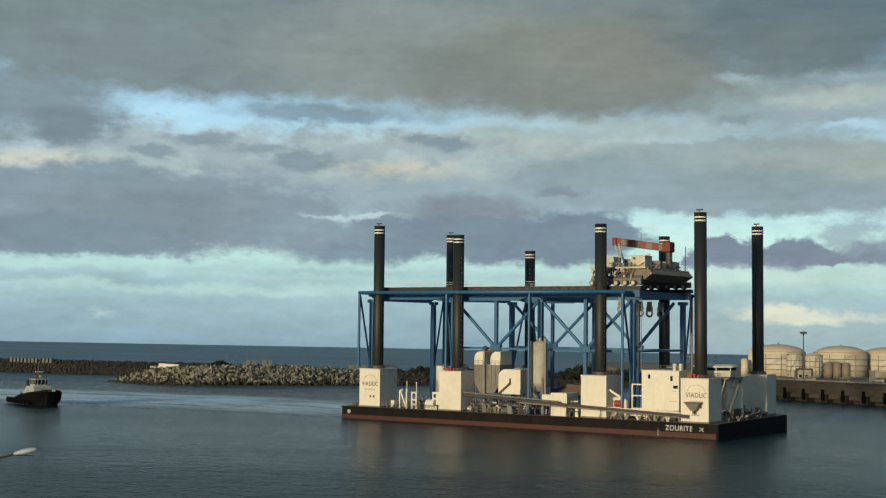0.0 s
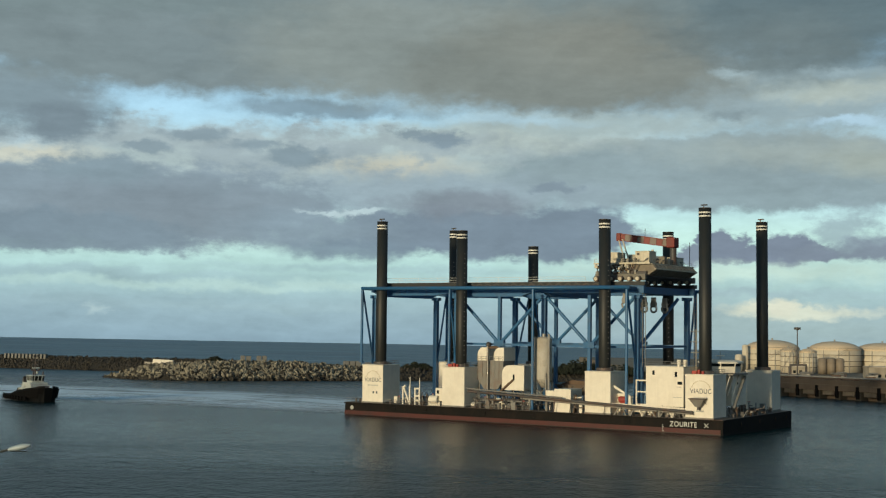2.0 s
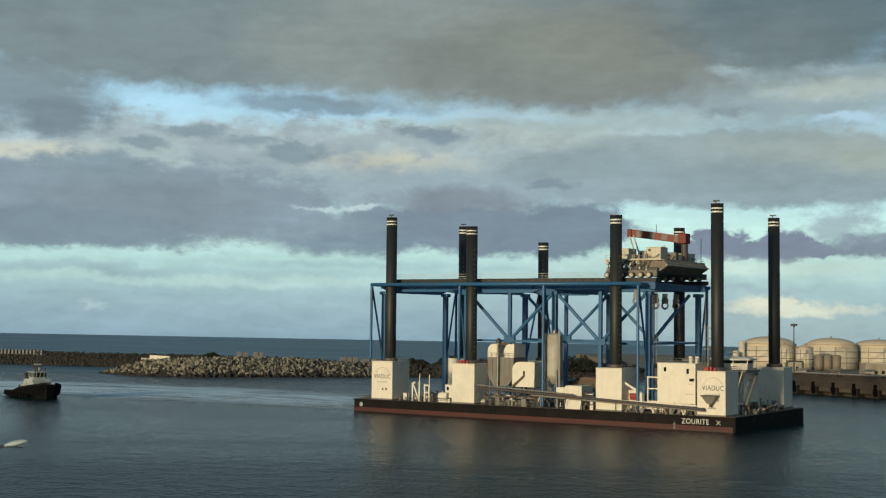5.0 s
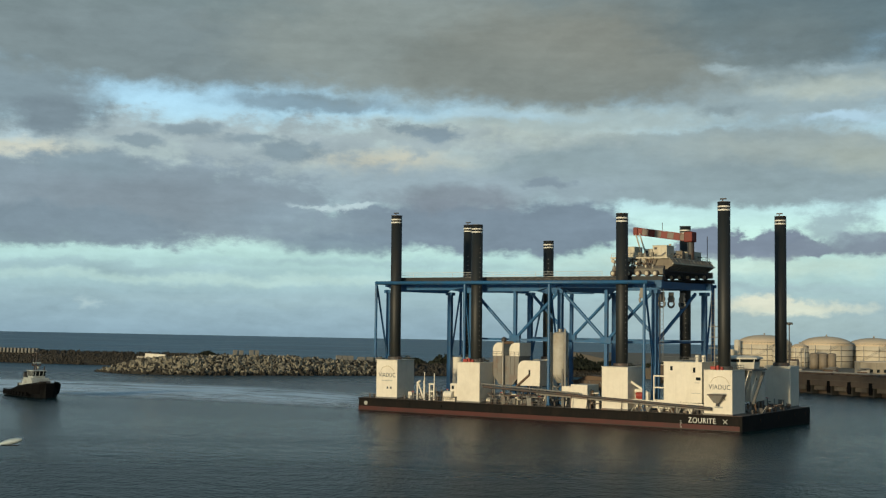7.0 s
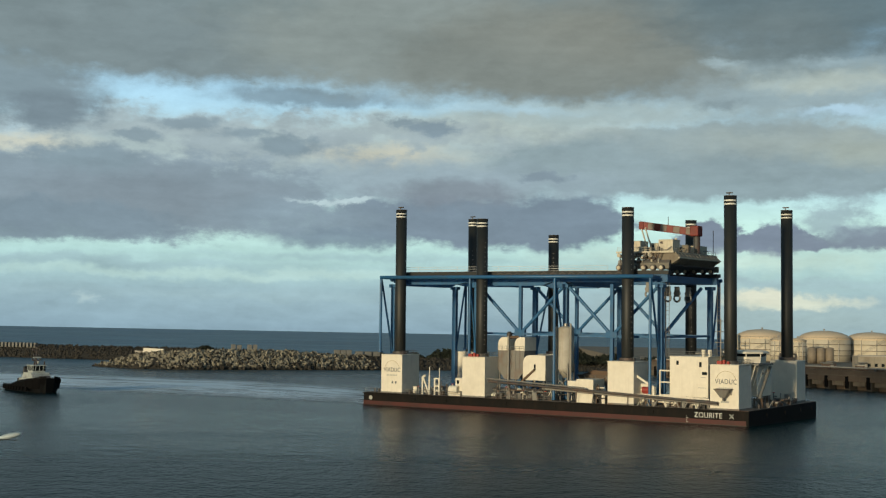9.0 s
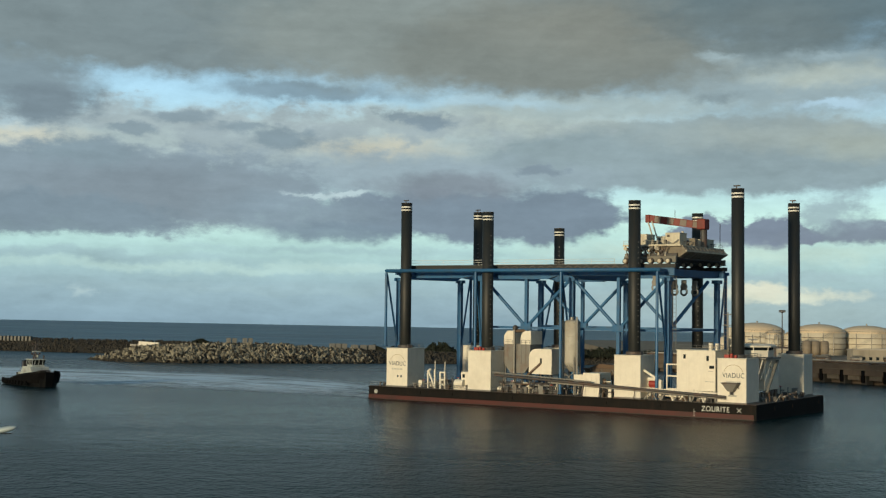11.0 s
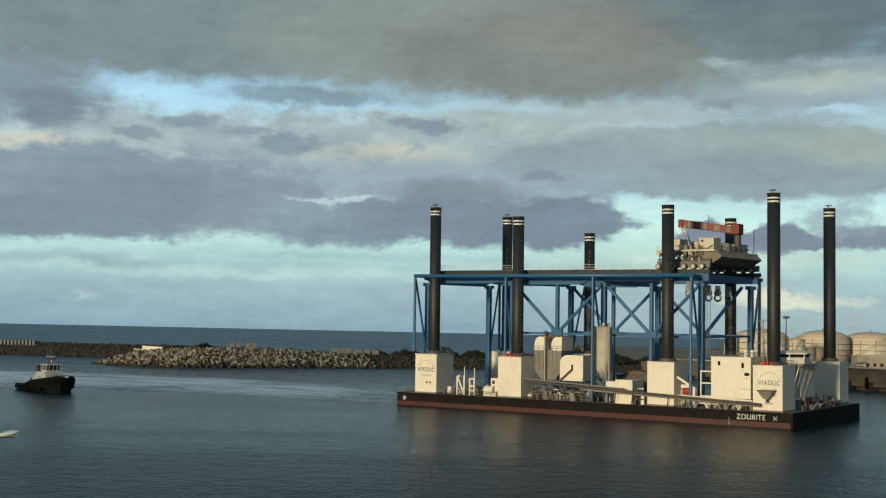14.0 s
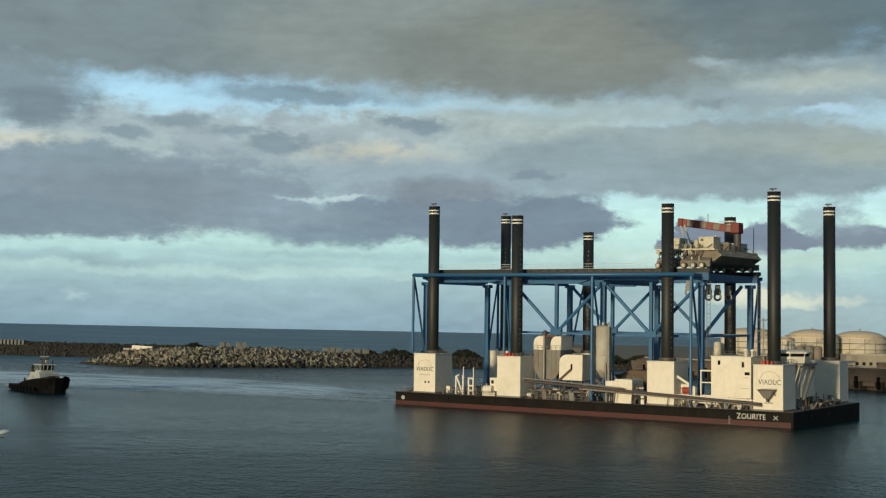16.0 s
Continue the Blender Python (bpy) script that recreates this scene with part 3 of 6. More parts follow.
red_motor = material("red_motor", (0.36, 0.045, 0.03), 0.55, dirt=(0.15, 0.04, 0.03), dirt_amount=0.5, grain=3.0, bump=0.01)
sign_gold = material("sign_gold", (0.42, 0.33, 0.16), 0.6, grain=4.0, bump=0.0)
barge = build_barge()

# ---- the blue gantry ----
FRAMES_X = (3.6, 30.6, 56.9, 82.6)
GZ = 34.0


def build_gantry():
    g = ride(empty("gantry", "tall blue steel gantry on braced columns over the deck", "gantry"), on_gantry=True)
    base = DECK + 0.05
    for side, (outer, inner) in enumerate(((0.2, 6.0), (41.8, 36.0))):
        s = 1 if side == 0 else -1
        bm = tube((FRAMES_X[0] - 0.1, outer, GZ), (FRAMES_X[3] + 0.8, outer, GZ), 0.46, seg=16)
        ball(FRAMES_X[0] - 0.1, outer, GZ, 0.46, 16, bm)
        part("edge_beam", bm, blue_paint, g, smooth=True)
        low = GZ - 2.0
        haunched = [(2.6, GZ + 0.5), (2.6, GZ - 0.9), (9.0, low + 0.2), (24.0, low + 0.2), (27.5, GZ - 1.3), (33.0, GZ - 1.3), (36.0, low - 0.1), (50.0, low - 0.1), (53.0, GZ - 1.2), (84.6, GZ - 1.2), (84.6, GZ + 0.5)]
        gd = part("main_girder", prism(haunched, inner - 0.6, inner + 0.6), blue_paint, g, "deep blue box girder")
        for k in range(16):
            part("stiffener", box(4.0 + k * 5.2, 4.12 + k * 5.2, inner - s * 0.6 - 0.16, inner - s * 0.6 + 0.16, GZ - 1.15, GZ + 0.5), blue_paint, gd)
        part("flange", beam((2.6, inner, GZ + 0.56), (84.6, inner, GZ + 0.56), 1.7, 0.12), blue_paint, gd)
        part("walkway", beam((6, inner, GZ + 1.09), (85.0, inner, GZ + 1.09), 2.0, 0.94), black_steel, g, "dark grating walkway on the girder")
        bm = bmesh.new()
        x = 32.0
        while x < 72:
            beam((x, inner - s * 1.07, GZ + 0.72), (x + 0.9, inner - s * 1.07, GZ + 1.2), 0.1, 0.25, bm)
            beam((x + 1.8, inner - s * 1.07, GZ + 0.72), (x + 0.9, inner - s * 1.07, GZ + 1.2), 0.1, 0.25, bm)
            x += 2.6
        part("rack", bm, dark_steel, g, "saw-toothed rack along the girder", kind="stuff")
        railing([(6, inner - s * 0.95, GZ + 1.56), (69, inner - s * 0.95, GZ + 1.56)], g, 1.25, band_white, 6.0)
        for i, x in enumerate(FRAMES_X):
            px, foot = (x - 0.1 if i == 0 else x + 1.4, TOP + 0.18) if i < 2 else (x, base)      # two stand on jackhouse roofs
            part("outer_post", tube((px, outer, foot), (px, outer, GZ - 0.4), 0.36, seg=14), blue_paint, g)
            part("post_foot", box(px - 0.5, px + 0.5, outer - 0.5, outer + 0.5, foot, foot + 0.3, 0.05), blue_paint, g)
            part("raker", tube((px, outer + s * 0.3, GZ - 0.8), (x + 0.1, inner - s * 0.6, base + 10.2), 0.27, seg=10), blue_paint, g)
            c = part("column", beam((x, inner, base), (x, inner, GZ - 1.7), 1.25, 1.25, bevel=0.08), blue_paint, g)
            part("column_head", box(x - 1.1, x + 1.1, inner - 1.0, inner + 1.0, GZ - 2.6, GZ - 1.72, 0.1), blue_paint, c)
            part("column_foot", box(x - 1.0, x + 1.0, inner - 1.0, inner + 1.0, base, base + 0.5, 0.05), blue_paint, c)
            part("tie", beam((x, outer, GZ - 0.1), (x, inner - s * 0.6, GZ - 0.1), 0.5, 0.7), blue_paint, g)
        # long braces between the frames
        low = 20.0
        for a, b2 in ((1, 2), (2, 3)):
            mid = (FRAMES_X[a] + FRAMES_X[b2]) / 2
            part("brace", tube((FRAMES_X[a] + 0.7, inner, GZ - 2.3), (mid - 0.3, inner, low), 0.42, seg=12), blue_paint, g)
            if not (side and b2 == 3):
                part("brace", tube((FRAMES_X[b2] - 0.7, inner, GZ - 2.3), (mid + 0.3, inner, low), 0.42, seg=12), blue_paint, g)
            part("hanger", beam((mid, inner, low), (mid, inner, GZ - 1.7), 0.85, 0.85, bevel=0.06), blue_paint, g)
            part("node_plate", box(mid - 1.5, mid + 1.5, inner - 0.5, inner + 0.5, low - 0.9, low + 0.7, 0.1), blue_paint, g)
            part("lower_post", beam((mid, inner, base), (mid, inner, low - 0.9), 0.9, 0.9, bevel=0.06), blue_paint, g)
            part("low_tie", beam((FRAMES_X[a] + 0.6, inner, low - 0.4), (mid - 1.5, inner, low - 0.4), 0.45, 0.55), blue_paint, g)
            part("low_tie", beam((mid + 1.5, inner, low - 0.4), (FRAMES_X[b2] - 0.6, inner, low - 0.4), 0.45, 0.55), blue_paint, g)
    # cross girders with tapered ends
    for x in FRAMES_X:
        bm = bmesh.new()
        low = GZ - (1.25 if x > 80 else 2.1)
        outline = [(6.7, GZ - 1.2), (9.5, low), (32.5, low), (35.3, GZ - 1.2), (35.3, GZ + 0.4), (6.7, GZ + 0.4)]
        a = [bm.verts.new((x - 0.7, y, z)) for y, z in outline]
        c = [bm.verts.new((x + 0.7, y, z)) for y, z in outline]
        bm.faces.new(a)
        bm.faces.new(list(reversed(c)))
        for k in range(6):
            bm.faces.new((a[k - 1], a[k], c[k], c[k - 1]))
        bmesh.ops.recalc_face_normals(bm, faces=bm.faces)
        part("cross_girder", bm, blue_paint, g)
    part("cross_brace", tube((FRAMES_X[3], 6.8, 19.6), (FRAMES_X[3], 30.0, GZ - 2.3), 0.45, seg=12), blue_paint, g)
    part("cross_tie", beam((FRAMES_X[3], 6.7, 19.6), (FRAMES_X[3], 35.3, 19.6), 0.4, 0.5), blue_paint, g)
    # ladder cage and platform on the rear frame
    bm = bmesh.new()
    for zz in range(16, 33):
        tube((84.2, 36.8, zz), (85.0, 36.8, zz), 0.05, seg=5, bm=bm)
    for xx in (84.2, 85.0):
        tube((xx, 36.8, 5), (xx, 36.8, 33), 0.07, seg=6, bm=bm)
    part("ladder", bm, galvanised, g)
    bm = bmesh.new()
    for zz in range(16, 33):
        tube((83.6, 6.9, zz), (84.4, 6.9, zz), 0.05, seg=5, bm=bm)
    for xx in (83.6, 84.4):
        tube((xx, 6.9, 15), (xx, 6.9, 33), 0.07, seg=6, bm=bm)
    part("ladder", bm, galvanised, g)
    return g


gantry = build_gantry()


def build_hook(x, y, z=GZ - 2.1):
    k = ride(empty("lifting_hook", "grey steel lifting hook hung under the gantry beam", "hook", "hooks under the gantry"), x, y, z, on_gantry=True)
    part("plate", box(-0.5, 0.5, -0.15, 0.15, -1.2, 0.0, 0.05), galvanised, k)
    part("sheave", tube((0, -0.25, -1.3), (0, 0.25, -1.3), 0.62, seg=16), galvanised, k)
    bm = bmesh.new()
    for i in range(10):
        a0, a1 = radians(100 + i * 34), radians(100 + (i + 1) * 34)
        tube((0.62 * math.cos(a0), 0, -2.2 + 0.65 * math.sin(a0)), (0.62 * math.cos(a1), 0, -2.2 + 0.65 * math.sin(a1)), 0.2, seg=8, bm=bm)
    part("ring", bm, galvanised, k, "grey steel ring")
    for q in k.children:
        q.matrix_basis = Matrix.Scale(1.3, 4) @ q.matrix_basis
    return k


for hx, hy in ((82.6, 10.0), (82.6, 15.4), (82.6, 22.0)):
    build_hook(hx, hy)
build_hook(79.4, 6.0, GZ - 1.25)


# ---- the trolley crane on the gantry ----
beige = material("beige_paint", (0.62, 0.57, 0.44), 0.55, dirt=(0.25, 0.17, 0.1), dirt_amount=0.5, grain=1.5, bump=0.01, streaks=0.4)


plate_brown = material("plate_brown", (0.23, 0.20, 0.15), 0.65, dirt=(0.11, 0.08, 0.055), dirt_amount=0.6, grain=1.2, bump=0.03, streaks=0.5)
trolley_grey = material("trolley_grey", (0.17, 0.16, 0.13), 0.6, dirt=(0.10, 0.065, 0.04), dirt_amount=0.6, grain=1.5, bump=0.03, streaks=0.4)
boom_white = material("boom_white", (0.2, 0.165, 0.135), 0.6, dirt=(0.15, 0.1, 0.07), dirt_amount=0.5, grain=2.0, bump=0.01)
red_dull = material("red_dull", (0.21, 0.032, 0.022), 0.6, dirt=(0.1, 0.04, 0.03), dirt_amount=0.5, grain=2.0, bump=0.01)


def build_trolley():
    c = ride(empty("trolley_crane", "beige and grey trolley crane with a red and white boom", "crane"), 0, 0, GZ + 1.57, on_gantry=True)
    rnd = random.Random(4)
    for y in (6.0, 36.0):
        for x in (71.6, 73.6, 75.8, 78.2, 80.6, 82.8):
            w = part("wheel", tube((x, y - 0.5, 0.7), (x, y + 0.5, 0.7), 0.7, seg=18), dark_steel, c)
            part("axle_cap", tube((x, y - 0.66, 0.7), (x, y - 0.5, 0.7), 0.46, seg=14), beige, w, "pale worn axle cap")
        part("bogie_beam", box(70.8, 84.4, y + 0.55, y + 1.4, 0.4, 1.9, 0.1), trolley_grey, c)
    part("bed", box(71.4, 84.2, 7.5, 35.0, 1.2, 2.6, 0.12), dark_steel, c, "dark steel bed with rust")
    # plated end with sloping flanks, stiffened and edged
    plate = part("end_plating", prism([(79.0, 1.5), (83.8, 1.3), (86.3, 2.9), (86.3, 3.3), (85.3, 4.4), (78.4, 4.4)], 8.4, 33.5), plate_brown, c, "brown-grey sloping end plating")
    part("edge_rail", box(86.1, 86.45, 8.2, 33.7, 3.0, 3.3, 0.04), beige, plate)
    part("edge_rail", box(85.2, 85.5, 8.2, 33.7, 4.3, 4.52, 0.04), beige, plate)
    for k in range(12):
        y = 9.2 + k * 2.15
        part("stiffener", beam((84.1, y, 1.5), (86.2, y, 2.85), 0.14, 0.22), plate_brown, plate)
        part("stiffener", beam((86.25, y, 3.4), (85.4, y, 4.35), 0.14, 0.16), trolley_grey, plate)
    part("platform", box(70.0, 85.2, 7.6, 34.0, 4.42, 4.64, 0.03), trolley_grey, c)
    part("platform_edge", box(70.0, 85.2, 7.4, 7.6, 4.3, 4.75, 0.03), beige, c)
    for x0, x1, y0, y1, z1 in ((70.2, 73.8, 13.0, 17.6, 7.5), (79.4, 83.2, 11.4, 15.6, 7.6), (75.2, 77.4, 15.4, 18.0, 7.0), (80.6, 83.8, 26.0, 31.0, 6.7)):
        h = part("cabinet", box(x0, x1, y0, y1, 4.66, z1, 0.1), beige, c, "beige machinery cabinet")
        part("roof_edge", box(x0 - 0.08, x1 + 0.08, y0 - 0.08, y1 + 0.08, z1, z1 + 0.12), beige, h)
        part("vent", box(x0 + 0.5, x0 + 1.2, y0 - 0.05, y0, z1 - 0.9, z1 - 0.35), dark_steel, h)
        part("door", box(x1 - 1.3, x1 - 0.5, y0 - 0.04, y0 + 0.01, 4.9, z1 - 0.4, 0.02), beige, h)
        part("plinth", box(x0 - 0.1, x1 + 0.1, y0 - 0.06, y1 + 0.1, 4.64, 4.8), dark_steel, h)
    part("fuel_drum", tube((79.2, 21.4, 6.2), (82.4, 22.0, 6.2), 0.72, seg=20), white_paint, c, "white round drum")
    part("drum_neck", tube((79.6, 21.2, 6.6), (79.6, 21.2, 8.6), 0.32, seg=12), beige, c)
    for k in range(4):
        part("drum_saddle", box(79.4 + k * 0.85, 79.6 + k * 0.85, 21.2, 22.4, 4.64, 5.6), dark_steel, c)
    for k in range(5):
        part("winch_step", box(83.4, 85.0, 16.5 + k * 2.0, 18.0 + k * 2.0, 4.66, 6.5 - 0.35 * k, 0.06), (plate_brown, beige, trolley_grey)[k % 3], c)
    # packed running gear over the near rail
    for i in range(110):
        x, y, z = 70.8 + rnd.random() * 10.4, 6.7 + rnd.random() * 1.8, 1.4 + rnd.random() * 2.5
        mat = (beige, dark_steel, rusty, beige, galvanised, dark_steel, trolley_grey)[i % 7]
        k = i % 5
        if k == 0:
            part("motor", tube((x, y, z), (x + 0.5 + 0.5 * rnd.random(), y, z + 0.1 * rnd.random()), 0.22 + 0.2 * rnd.random(), seg=12), mat, c)
        elif k == 1:
            part("gearbox", box(x, x + 0.4 + 0.6 * rnd.random(), y, y + 1.0, z - 0.3, z + 0.3 + 0.3 * rnd.random(), 0.08), mat, c)
        elif k == 2:
            part("hose", tube((x, y, z), (x + rnd.uniform(-0.9, 0.9), y, z + rnd.uniform(0.3, 1.1)), 0.08, seg=7), mat, c)
        elif k == 3:
            part("brace", beam((x, y, 1.9), (x + rnd.uniform(-1.2, 1.2), y, 4.4), 0.14, 0.14), mat, c)
        else:
            part("flange", tube((x, y - 0.1, z), (x, y + 0.25, z), 0.25 + 0.25 * rnd.random(), seg=14), mat, c)
    for i in range(70):
        x, y = 71.5 + rnd.random() * 12.6, 9.0 + rnd.random() * 22
        mat = (beige, rusty, trolley_grey, galvanised, dark_steel)[i % 5]
        if i % 2:
            part("service_pipe", tube((x, y, 4.9 + 0.8 * rnd.random()), (min(84.8, x + 0.8 + 1.6 * rnd.random()), y + rnd.random(), 5.0 + 1.1 * rnd.random()), 0.08 + 0.1 * rnd.random(), seg=8), mat, c)
        else:
            part("valve_case", box(x, x + 0.3 + 0.7 * rnd.random(), y, y + 0.8, 4.64, 5.0 + 1.2 * rnd.random(), 0.05), mat, c)
    # boom, banded red and pale, between red flanges, on two struts
    a, b = Vector((70.9, 20, 11.95)), Vector((83.6, 22.5, 10.15))
    n = 8
    for i in range(n):
        part("boom_section", beam(a.lerp(b, i / n), a.lerp(b, (i + 1) / n - 0.004), 1.05, 1.5), red_dull if i % 2 == 0 else boom_white, c, "red band of the boom" if i % 2 == 0 else "pale band of the boom")
    for up in (-0.86, 0.86):
        part("boom_flange", beam(a + Vector((0, 0, up)), b + Vector((0, 0, up)), 1.4, 0.16), red_dull, c)
    part("boom_head", box(70.3, 71.5, 19.2, 20.8, 10.9, 12.9, 0.15), red_dull, c)
    part("slew_housing", box(83.4, 85.6, 20.9, 24.0, 9.0, 11.6, 0.25), red_dull, c, "red slewing housing")
    part("slew_post", tube((84.6, 22.6, 4.6), (84.6, 22.6, 9.0), 0.85, seg=20), dark_steel, c)
    for dx in (-0.5, 0.6):
        part("strut", tube((71.4 + dx, 19.6, 11.2), (78.8 + dx, 10.4, 1.6), 0.2, seg=8), beige, c, "pale sloping strut under the boom")
    part("cable", tube((71.6, 20, 11.2), (76.4, 16, 4.7), 0.05, seg=5), dark_steel, c)
    part("aerial", tube((84.6, 33, 3.4), (84.6, 33, 11.0), 0.09, seg=6), dark_steel, c)
    part("aerial", tube((77.6, 21, 11.5), (77.6, 21, 14.0), 0.07, seg=6), dark_steel, c)
    railing([(70.2, 7.6, 4.64), (79.0, 7.6, 4.64)], c, 1.0, beige, 1.3)
    railing([(85.2, 8, 4.5), (85.2, 33, 4.5)], c, 1.0, galvanised, 2.2)
    return c


build_trolley()


# ---- deck plant ----
def build_control_house():
    h = ride(empty("deck_house", "white painted steel deck house with small openings", "deck house"), 91.6, 2.1, DECK + 0.05)
    part("body", box(-4.8, 4.8, 0, 9.5, 2.3, 11.6, 0.12), white_paint, h)
    part("plinth", box(-4.6, 4.6, 0.4, 9.2, 0, 2.3), grey_paint, h, "grey plinth under the deck house")
    part("roof_rim", box(-4.9, 4.9, -0.1, 9.6, 11.6, 11.75), white_paint, h)
    for x, z, w2, hh in ((-2.8, 10.2, 0.3, 0.5), (2.9, 9.9, 0.3, 0.6), (3.9, 7.9, 0.6, 0.35)):
        part("port", box(x - w2, x + w2, -0.05, 0.02, z - hh, z + hh, 0.02), glass_dark, h)
    part("sign_bar", box(2.2, 4.4, -0.03, 0, 4.5, 4.62), ink_pale, h)
    part("sign_bar", box(3.0, 4.2, -0.03, 0, 6.9, 7.05), ink_pale, h)
    railing([(-4.6, 0.3, 11.75), (4.6, 0.3, 11.75), (4.6, 9, 11.75)], h, 1.1, galvanised, 1.4)
    for x in (2.6, 4.2):
        part("roof_fan", tube((x, 2.5, 11.75), (x, 2.5, 13.3), 0.5, seg=14), white_paint, h)
    part("roof_pipe", tube((0.5, 3, 12.4), (4.4, 3, 12.4), 0.25, seg=10), galvanised, h)
    m = part("signal_mast", tube((5.4, 6, 8), (5.4, 6, 20.5), 0.16, seg=8), galvanised, h)
    for z in (15, 17.5, 20):
        part("mast_arm", tube((4.0, 6, z), (6.8, 6, z), 0.1, seg=6), galvanised, m)
    # stair tower beside it
    s = part("stair_frame", box(-7.6, -7.3, 0.4, 0.7, 2.3, 8.4), white_paint, h)
    for z in (2.4, 5.4, 8.1):
        part("stair_rail", box(-7.3, -4.8, 0.4, 0.7, z, z + 0.3), white_paint, s)
    return h


build_control_house()


def build_side_boom():
    o = ride(empty("side_boom", "long grey pipe boom lying along the barge's side", "boom"), 0, -2.2, 0)
    a, b = Vector((39.5, 0, 8.0)), Vector((100.5, 0, 5.3))
    part("pipe", tube(a, b, 0.32, seg=14), dark_steel, o)
    part("pipe", tube(a + Vector((0, -0.5, 0.75)), a.lerp(b, 0.45) + Vector((0, -0.5, 0.6)), 0.18, seg=10), galvanised, o)
    part("channel", beam(a.lerp(b, 0.25) + Vector((0, 0.35, -0.55)), b + Vector((0, 0.35, -0.4)), 0.25, 0.4), grey_paint, o)
    for i in range(9):
        q = a.lerp(b, (i + 0.3 + 0.35 * (i % 2)) / 9)
        part("bracket", beam((q.x, 0.25, DECK + 0.02), (q.x + 0.4, 0.1, q.z - 0.2), 0.16, 0.16), dark_steel, o)
    return o


build_side_boom()


def build_side_lattice():
    o = ride(empty("support_lattice", "pale steel zigzag struts under the side boom", "lattice"), 0, -0.9, DECK + 0.05)
    part("chord", beam((79.4, 0, 2.6), (98.0, 0, 2.2), 0.35, 0.35), white_paint, o)
    for i, x in enumerate((80.0, 84.2, 87.4, 91.8, 95.0)):
        part("strut", beam((x, 0, 0.0), (x + 1.7 - 0.3 * (i % 2), 0, 2.3), 0.24, 0.24), galvanised, o)
        part("strut", beam((x + 3.1, 0, 0.0), (x + 1.9, 0, 2.3), 0.24, 0.24), white_paint if i % 2 else galvanised, o)
    return o


build_side_lattice()


def build_filter_bin():
    o = ride(empty("filter_bin", "grey bin with two white rounded tops on steel legs", "bin"), 41.8, 5.0, DECK + 0.05)
    part("hopper", prism([(-4.6, 7.0), (-4.6, 12.0), (4.6, 12.0), (4.6, 7.0), (2.5, 4.6), (-2.5, 4.6)], 0, 5.5), grey_paint, o, "grey ribbed hopper")
    for x0 in (-4.7, 1.2):
        outline = [(x0, 11.9), (x0 + 3.6, 11.9), (x0 + 3.6, 15.3)]
        for k in range(9):
            a = radians(90 + k * 11.25)
            outline.append((x0 + 2.0 + 2.0 * math.cos(a), 13.3 + 2.0 * math.sin(a)))
        part("rounded_top", prism(outline, -0.1, 5.6), white_paint, o, "white rounded top")
    for x in (-4.2, -1.4, 1.4, 4.2):
        for y in (0.3, 5.2):
            part("support_leg", beam((x, y, 0), (x, y, 7.2), 0.3, 0.3), grey_paint, o)
    for x in (-4.6, -3.0, -1.5, 0, 1.5, 3.0, 4.5):
        part("stiffener", box(x - 0.08, x + 0.08, -0.12, 0, 7.0, 11.9), grey_paint, o)
    part("riser_pipe", tube((-0.6, -0.6, 0.4), (-0.6, -0.6, 15.6), 0.32, seg=14), galvanised, o)
    part("blower", ball(-0.6, -0.2, 16.0, 0.8, 14), dark_steel, o)
    part("vent_pipe", tube((-0.6, -0.2, 15.3), (2.6, 1.0, 15.3), 0.4, seg=12), rusty, o)
    railing([(-4.6, -0.3, 11.95), (4.6, -0.3, 11.95)], o, 1.0, galvanised, 1.5)
    for q in o.children:
        q.matrix_basis = Matrix.Diagonal((0.84, 1, 1, 1)) @ q.matrix_basis
    return o


build_filter_bin()


def build_mixer_housing():
    o = ride(empty("mixer_housing", "cream steel housing with a rounded roof and a dark slot", "housing"), 49.4, 3.6, DECK + 0.05)
    outline = [(-3.3, 4.6), (3.2, 4.6), (3.2, 10.9)]
    for k in range(8):
        a = radians(90 + k * 90 / 7)
        outline.append((-1.3 + 2.0 * math.cos(a), 8.9 + 2.0 * math.sin(a)))
    part("shell", prism(outline, 0, 5.0), white_paint, o)
    part("slot", box(-0.1, 0.4, -0.05, 0.02, 7.2, 8.6, 0.02), glass_dark, o)
    part("chute", beam((-4.2, -0.5, 3.6), (0.2, -0.3, 7.3), 0.5, 0.45), rusty, o)
    part("lower_lip", box(-3.3, 3.2, -0.12, 0.0, 4.6, 6.4, 0.03), white_paint, o)
    for x in (-2.8, 2.8):
        for y in (0.4, 4.4):
            part("support_leg", beam((x, y, 0), (x, y, 4.7), 0.35, 0.35), dark_steel, o)
    part("pump", box(-2.6, 1.8, 0.6, 3.0, 0, 2.4, 0.2), dark_steel, o)
    return o


build_mixer_housing()


silo_cream = material("silo_cream", (0.47, 0.44, 0.37), 0.6, dirt=(0.24, 0.19, 0.13), dirt_amount=0.6, dirt_scale=0.3, grain=1.5, bump=0.01, streaks=0.5)


